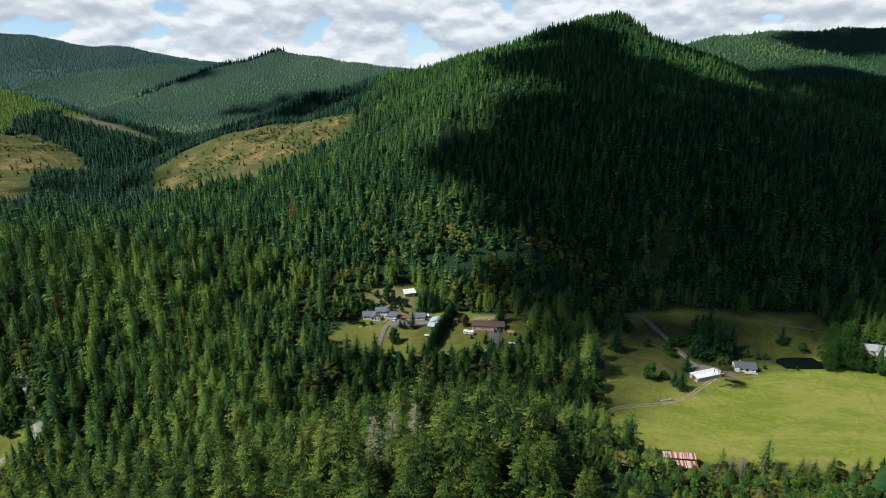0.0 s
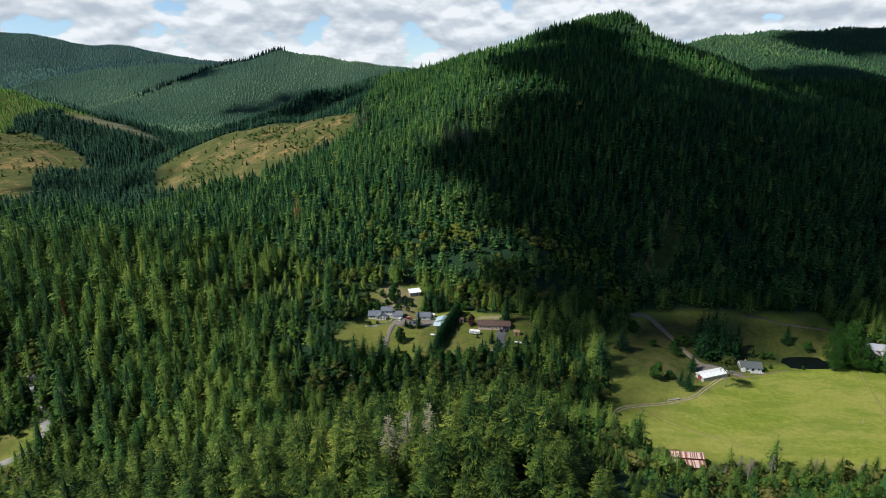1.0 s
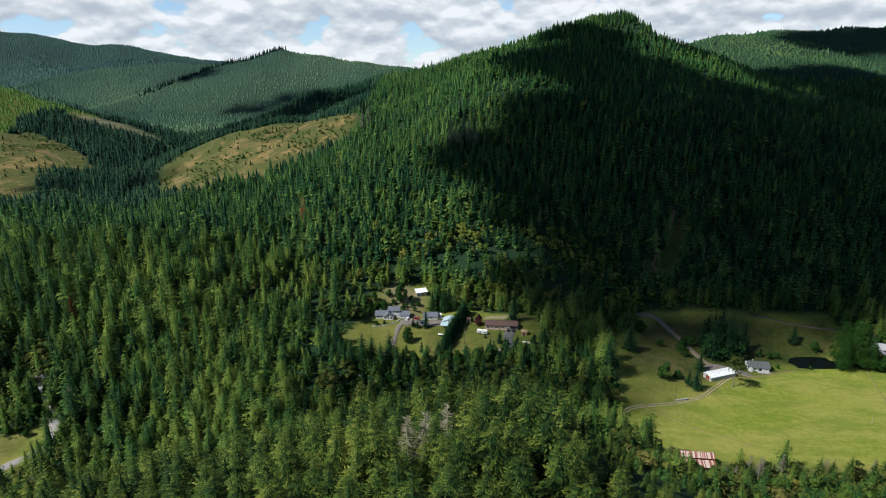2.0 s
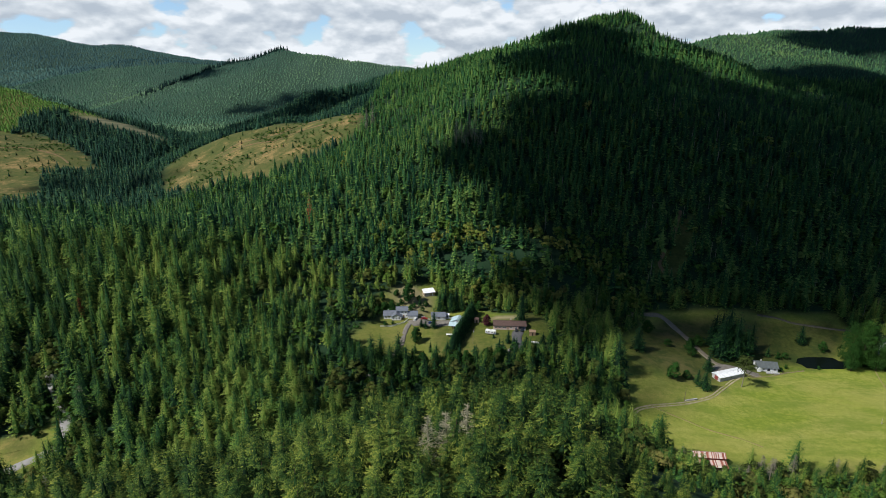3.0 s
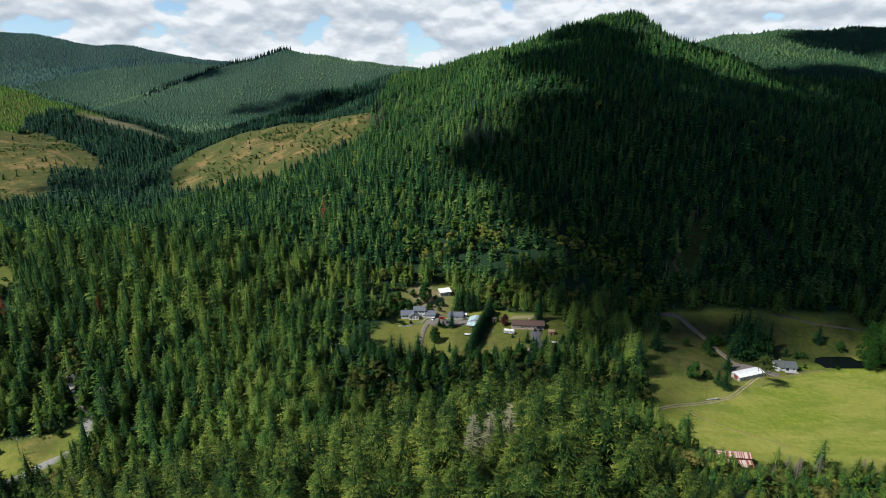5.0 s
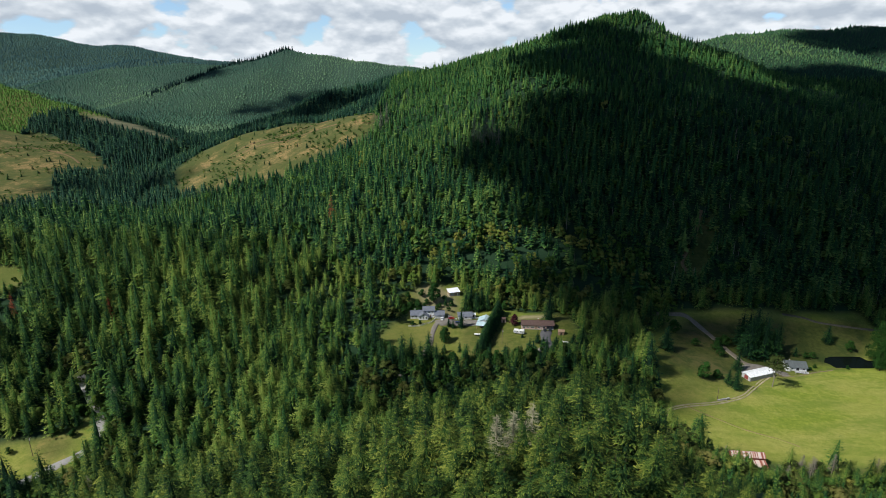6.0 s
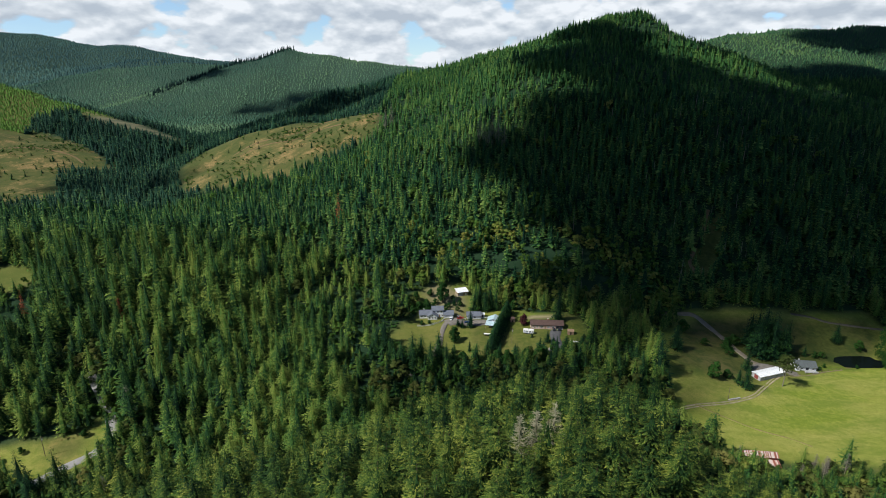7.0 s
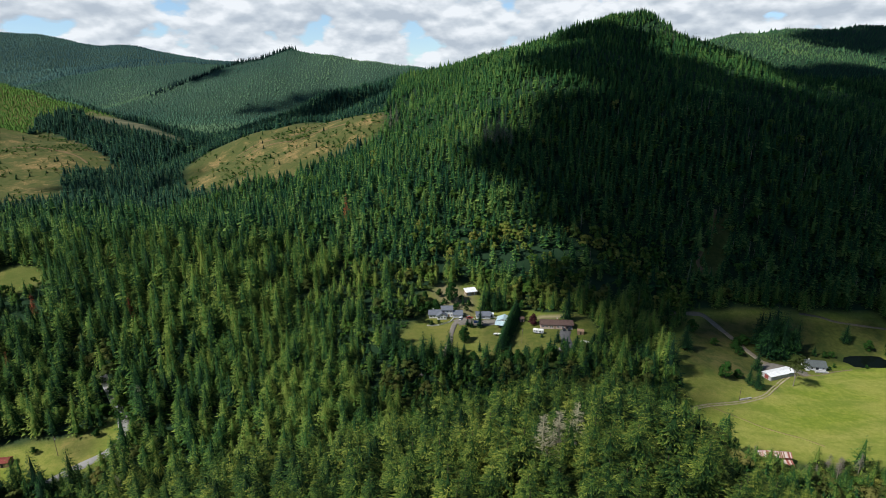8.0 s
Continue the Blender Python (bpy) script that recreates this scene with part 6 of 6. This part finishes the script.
road("farm_yard", [(166, 350), (178, 356), (190, 354), (197, 350)], 9.0, GRAVEL, "gravel yard between the farm buildings", 0.3)
road("driveway", [(-62, 318), (-50, 335), (-43, 352), (-41, 366), (-38, 378)], 3.0, GRAVEL, "pale gravel driveway up to the house")
road("gravel_yard", [(-38, 377), (-30, 381.5), (-20, 383), (-9, 384)], 8.0, GRAVEL, "gravel yard before the garage", 0.3)
road("paved_drive", [(33, 340), (34, 350), (35, 360), (37, 366)], 6.5, ASPHALT, "dark paved driveway to the ranch house", 0.3)
road("lower_drive", [(10, 333), (19, 337), (28, 340), (34, 347)], 3.2, GRAVEL, "gravel lane below the ranch house")
road("valley_road", [(-262, 222), (-245, 233), (-237, 243), (-229, 252), (-221, 261), (-219, 270), (-224, 281), (-236, 296), (-252, 312)], 5.0, plain("worn_asphalt", (0.30, 0.29, 0.28), 0.9, 0.2, wear=0.2, scale=0.3), "narrow worn grey valley road")


CUT_EARTH = plain("skid_track_earth", (0.19, 0.115, 0.065), 0.95, 0.1, wear=0.3, scale=0.2, colour2=(0.14, 0.115, 0.055))
road("skid_track", [(-372, 930), (-347, 950), (-316, 950), (-275, 940), (-245, 958), (-205, 950)], 4.0, CUT_EARTH, "reddish earth skid track across the cut hillside")
road("skid_track", [(-358, 905), (-316, 915), (-270, 905), (-233, 912), (-190, 890)], 3.5, CUT_EARTH, "reddish earth skid track across the cut hillside")
road("skid_track", [(-880, 1085), (-840, 1096), (-792, 1112), (-730, 1095), (-690, 1060)], 4.0, CUT_EARTH, "reddish earth skid track across the cut hillside")


road("hill_track", [(211, 545), (201, 526), (192, 509), (181, 495), (172, 480), (174, 467)], 3.0, CUT_EARTH, "overgrown earth track in the gap on the hillside")


def pond():
    n = 56
    bm = bmesh.new()
    vs = [bm.verts.new((POND[0] + (POND[2] + 3.5 + 1.2 * math.sin(3 * a) + 0.8 * math.sin(7 * a)) * math.cos(a), POND[1] + (POND[3] + 3.0 + 0.7 * math.sin(2 * a + 1)) * math.sin(a), POND[4])) for a in (2 * math.pi * i / n for i in range(n))]
    bm.faces.new(vs)
    me = bpy.data.meshes.new("pond")
    bm.to_mesh(me)
    bm.free()
    me.materials.append(WATER)
    tagged(new("pond", me), "small dark still farm pond with grassy banks", "pond", kind="structure")


pond()

# ---- trees that stand by themselves round the houses and the farm ----
LONE = [tree_thing("conifer_tree", fir_shape(211 + i, 22, 10, 6, spread=s, bare=0.04, ragged=0.4, hang_range=(0.2, 0.65)), trunk_shape(0.014, 0.95, 0, i), NEEDLES, BARK, lab, "tree", "garden conifers", 0.08) for i, (s, lab) in enumerate(((0.17, "dark green conifer standing in the yard"), (0.21, "broad dark conifer standing in the grass"), (0.14, "slender conifer beside the houses")))]
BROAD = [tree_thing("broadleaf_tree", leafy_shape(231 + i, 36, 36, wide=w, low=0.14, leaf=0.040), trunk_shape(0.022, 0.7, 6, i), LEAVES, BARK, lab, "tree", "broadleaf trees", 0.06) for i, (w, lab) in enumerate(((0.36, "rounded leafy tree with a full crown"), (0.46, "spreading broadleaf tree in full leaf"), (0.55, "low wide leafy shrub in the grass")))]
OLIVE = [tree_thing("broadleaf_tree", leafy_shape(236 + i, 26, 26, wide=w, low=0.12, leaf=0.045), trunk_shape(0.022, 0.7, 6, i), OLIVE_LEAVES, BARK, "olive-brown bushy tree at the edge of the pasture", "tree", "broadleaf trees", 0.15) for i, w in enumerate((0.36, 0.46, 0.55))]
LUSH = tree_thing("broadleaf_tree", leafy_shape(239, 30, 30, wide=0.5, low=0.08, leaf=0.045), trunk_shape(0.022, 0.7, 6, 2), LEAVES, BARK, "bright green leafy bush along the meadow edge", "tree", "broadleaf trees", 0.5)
TALL_BROAD = tree_thing("cottonwood_tree", leafy_shape(241, 80, 70, wide=0.25, low=0.08, leaf=0.013), trunk_shape(0.018, 0.6, 2, 4), LEAVES, BARK, "tall dark green broadleaf tree beside the pond", "tree", "broadleaf trees", 0.1)
PLUM = tree_thing("plum_tree", leafy_shape(251, 26, 28, wide=0.42, low=0.16, leaf=0.05), trunk_shape(0.022, 0.7, 6, 3), PLUM_LEAVES, BARK, "dark red-leaved plum tree by the ranch house", "tree", "broadleaf trees", 0.36)
OAK = tree_thing("oak_tree", leafy_shape(255, 22, 44, wide=0.30, low=0.58, leaf=0.024), trunk_shape(0.016, 0.85, 5, 5, 0.02), OLIVE_LEAVES, PALE_BARK, "thin-crowned pale-barked tree at the edge of the pasture", "tree", "broadleaf trees", 0.15)
SNAG = tree_thing("dead_tree", snag_shape(261, 240, 0.15), trunk_shape(0.008, 0.9, 0, 6), BLEACHED, BLEACHED, "bleached bare dead conifer with broken twigs", "tree", "dead trees", 0.0)
GREY_SNAG = tree_thing("dead_tree", snag_shape(262, 170, 0.16), trunk_shape(0.012, 0.9, 0, 7), PALE_BARK, PALE_BARK, "grey leafless tree among green conifers", "tree", "dead trees", 0.0)
GREY_FIR = tree_thing("conifer_tree", conifer_shape(266, 22, 8, 1, spread=0.10, bare=0.15, ragged=0.5), trunk_shape(0.012, 0.97, 0, 9), GREY_NEEDLES, PALE_BARK, "tall thin old fir with grey half-dead branches", "tree", "dead trees", 0.5)
BROWN = tree_thing("dead_conifer", conifer_shape(263, 18, 6, 2, spread=0.13, bare=0.05), trunk_shape(0.012, 0.95, 0, 8), DRY_NEEDLES, BARK, "dead conifer with rust-brown needles on the slope", "tree", "dead trees", 0.5)
YARD_FIR = tree_thing("conifer_tree", fir_shape(218, 24, 9, 6, spread=0.20, bare=0.03, ragged=0.4, hang_range=(0.2, 0.6)), trunk_shape(0.014, 0.95, 0, 3), NEEDLES, BARK, "deep green conifer below the lawn", "tree", "garden conifers", 0.3)
planted = set()


def set_tree(root, x, y, h, wide=1.0):
    plant(root, root.name in planted, x, y, h, wide, (x * 37 + y * 53) % 360)
    planted.add(root.name)


# x, y, height, kind of lone conifer
YARD_FIRS = [(-59, 327, 28, 0), (-54, 333, 23, 0), (-43, 336, 25, 0), (-23, 346, 9, 2), (-33, 346, 8, 0), (-21, 377, 16, 2), (-30, 376, 6, 1), (-27, 376, 6, 1), (41, 381, 27, 2), (-32, 408, 9, 2), (-69, 381, 13, 0), (-17, 402, 19, 0), (-13, 405, 21, 2), (-9, 403, 18, 0), (-5, 406, 20, 0), (-1, 405, 16, 2), (28, 349, 10, 0), (31, 344, 8, 1), (19, 357, 4, 1), (16, 339, 7, 0), (-38, 331, 20, 0), (-12, 338, 16, 2), (-66, 326, 22, 0), (-73, 330, 19, 0), (-48, 328, 22, 0), (-20, 330, 15, 0), (6, 331, 15, 1), (24, 331, 12, 1), (30, 328, 14, 0), (36, 334, 14, 0), (43, 331, 16, 0), (48, 338, 13, 0), (56, 344, 16, 0), (-82, 336, 21, 0), (-78, 345, 19, 0)]
FARM_FIRS = [(118, 362, 20, 1), (149, 324, 15, 1), (163, 351, 15, 0), (181, 372, 33, 0), (194, 377, 34, 0), (184, 391, 28, 0), (187, 379, 34, 0), (208, 384, 25, 2), (217, 377, 9, 0), (252, 397, 17, 0), (101, 332, 7, 1), (146, 328, 12, 0), (185, 384, 33, 0), (196, 384, 30, 0), (190, 371, 32, 0), (198, 372, 28, 0), (184, 374, 35, 0), (191, 385, 36, 0), (201, 379, 24, 2)]
for tx, ty, th, tk in YARD_FIRS + FARM_FIRS:
    front = ty < 340 and tx < 60
    set_tree(YARD_FIR if front else LONE[tk], tx, ty, th * (0.9 if front else 1.0), 1.2)
for i in range(22):
    u = i / 21
    set_tree(LONE[0 if i % 3 else 1], -8 + 15 * u + 0.5 * math.sin(i * 2.1), 347 + 51 * u, 12.5 + 1.2 * math.sin(i * 1.7), 1.55)
LEAFY = [(-28, 333, 10, 1), (-6, 333, 9, 1), (0, 330, 10, 0), (12, 332, 9, 1), (20, 328, 11, 0), (-38, 399, 5, 2), (-53, 404, 7, 1), (-58, 398, 8, 1), (-44, 399, 4, 2), (-30, 398, 4, 2), (-50, 415, 6, 1), (-28, 408, 5, 1), (-66, 398, 9, 0), (160, 377, 8, 1), (164, 384, 7, 1), (-33, 358, 11, 0), (-41, 411, 15, 0), (-52, 397, 8, 1), (-62, 392, 7, 1), (12, 407, 8, 0), (137, 397, 11, 1), (145, 378, 6, 2), (158, 368, 7, 2), (170, 386, 9, 1), (131, 330, 12, 0), (141, 333, 7, 1), (223, 375, 5, 2), (229, 376, 5, 2), (262, 386, 9, 0), (291, 360, 12, 1), (298, 355, 11, 1), (-55, 373, 4, 2), (-50, 376, 3, 2), (216, 357, 3, 2), (222, 362, 3, 2), (244, 361, 3, 2), (-48, 402, 5, 2), (-57, 402, 6, 1), (-36, 404, 4, 2), (-46, 408, 5, 1), (-33, 415, 4, 2), (-60, 407, 7, 0), (-236, 285, 7, 1), (-228, 283, 5, 1), (-243, 281, 6, 2), (-252, 279, 6, 1), (-262, 275, 6, 2), (-273, 271, 7, 1), (-284, 268, 7, 1), (-233, 271, 5, 1), (-259, 258, 4, 2), (-213, 266, 8, 0), (-214, 276, 9, 0), (-170, 216, 9, 1), (-164, 219, 8, 1), (-177, 214, 8, 0)]
for tx, ty, th, tk in LEAFY:
    set_tree(BROAD[tk], tx, ty, th, 1.0)
for tx, ty, th in [(265, 359, 24), (275, 364, 37), (283, 360, 26), (271, 372, 33), (281, 370, 31)]:
    set_tree(TALL_BROAD, tx, ty, th, 0.85)
set_tree(PLUM, 15.5, 376, 8, 1.1)
set_tree(OAK, 176, 331, 22, 0.9)
set_tree(SNAG, -19, 138, 29, 1.2)
set_tree(SNAG, -14, 141, 29, 1.3)
set_tree(SNAG, -8, 146, 30, 1.1)
for tx, ty, th in [(10, 645, 32), (0, 654, 36), (20, 654, 38), (14, 660, 40), (26, 646, 30), (5, 650, 34), (-119, 821, 33), (-111, 822, 38), (344, 1068, 26), (352, 1075, 30), (338, 1092, 24), (360, 1052, 22), (330, 1112, 25), (368, 1040, 20), (325, 1130, 22), (348, 1088, 21), (376, 1024, 19), (320, 1150, 21)]:
    set_tree(GREY_FIR, tx, ty, th, 1.0)
set_tree(GREY_SNAG, -214, 283, 22, 1.3)
set_tree(GREY_SNAG, 92, 222, 13, 1.2)
set_tree(GREY_SNAG, 158, 243, 12, 1.4)
set_tree(GREY_SNAG, 201, 240, 12, 1.4)
set_tree(GREY_SNAG, -190, 215, 22, 1.0)
set_tree(BROWN, -132, 505, 29, 1.1)
set_tree(BROWN, -250, 352, 21, 1.1)
set_tree(BROWN, -308, 346, 18, 1.1)
set_tree(BROWN, -297, 302, 18, 1.0)
set_tree(BROWN, -236, 339, 15, 1.3)
# scrubby edge between the spur and the pasture
EDGE = [(99, 237, 4, 1), (94, 232, 5, 1), (75, 203, 6, 0), (83, 213, 5, 1), (90, 218, 5, 1), (98, 224, 5, 0), (103, 228, 4, 1), (108, 236, 4, 2), (116, 239, 5, 1), (121, 238, 6, 0), (127, 236, 6, 1), (97, 243, 3, 1), (103, 244, 3, 0), (92, 240, 3, 0), (136, 240, 8, 1), (150, 241, 8, 0), (164, 242, 7, 1), (194, 241, 9, 1), (216, 240, 9, 1), (84, 234, 4, 1), (88, 246, 3, 2), (80, 226, 5, 1)]
for tx, ty, th, tk in EDGE:
    set_tree(OLIVE[tk], tx, ty, th, 1.2)
EDGE_FIR = tree_thing("conifer_tree", fir_shape(216, 24, 9, 6, spread=0.19, bare=0.04, ragged=0.4, hang_range=(0.2, 0.6)), trunk_shape(0.014, 0.95, 0, 3), SPUR_NEEDLES, BARK, "young yellow-green fir at the edge of the pasture", "tree", "firs along the pasture", 0.5)
for tx, ty, th in [(92, 202, 6), (103, 208, 6), (136, 232, 14), (146, 234, 13), (160, 236, 14), (173, 238, 15), (181, 240, 12), (188, 238, 16), (200, 238, 13), (206, 239, 15), (212, 236, 15), (224, 236, 15), (232, 238, 13), (66, 200, 8)]:
    set_tree(EDGE_FIR, tx, ty, th, 1.1)
for tx, ty, th in [(141, 241, 12), (144, 238, 13), (148, 242, 10), (178, 241, 11), (131, 235, 9), (124, 232, 10)]:
    set_tree(GREY_SNAG, tx, ty, th, 1.5)
# tall firs between the spur and the western meadow
for tx, ty, th in [(-245, 226, 26), (-237, 228, 28), (-231, 225, 22), (-218, 226, 31), (-252, 222, 23), (-260, 225, 21), (-226, 217, 24), (-268, 221, 20), (-199, 230, 29), (-192, 226, 31), (-276, 226, 18)]:
    set_tree(EDGE_FIR if (tx + ty) % 3 else LONE[0], tx, ty, th, 1.0)
for tx, ty, th, tk in [(-190, 206, 11, 0), (-183, 203, 10, 1), (-176, 207, 9, 1), (-240, 283, 8, 1), (-247, 282, 7, 0), (-256, 280, 8, 1), (-230, 289, 9, 0), (-222, 283, 8, 1), (-218, 262, 6, 1)]:
    set_tree(OLIVE[tk] if tx > -200 else LUSH, tx, ty, th, 1.1)
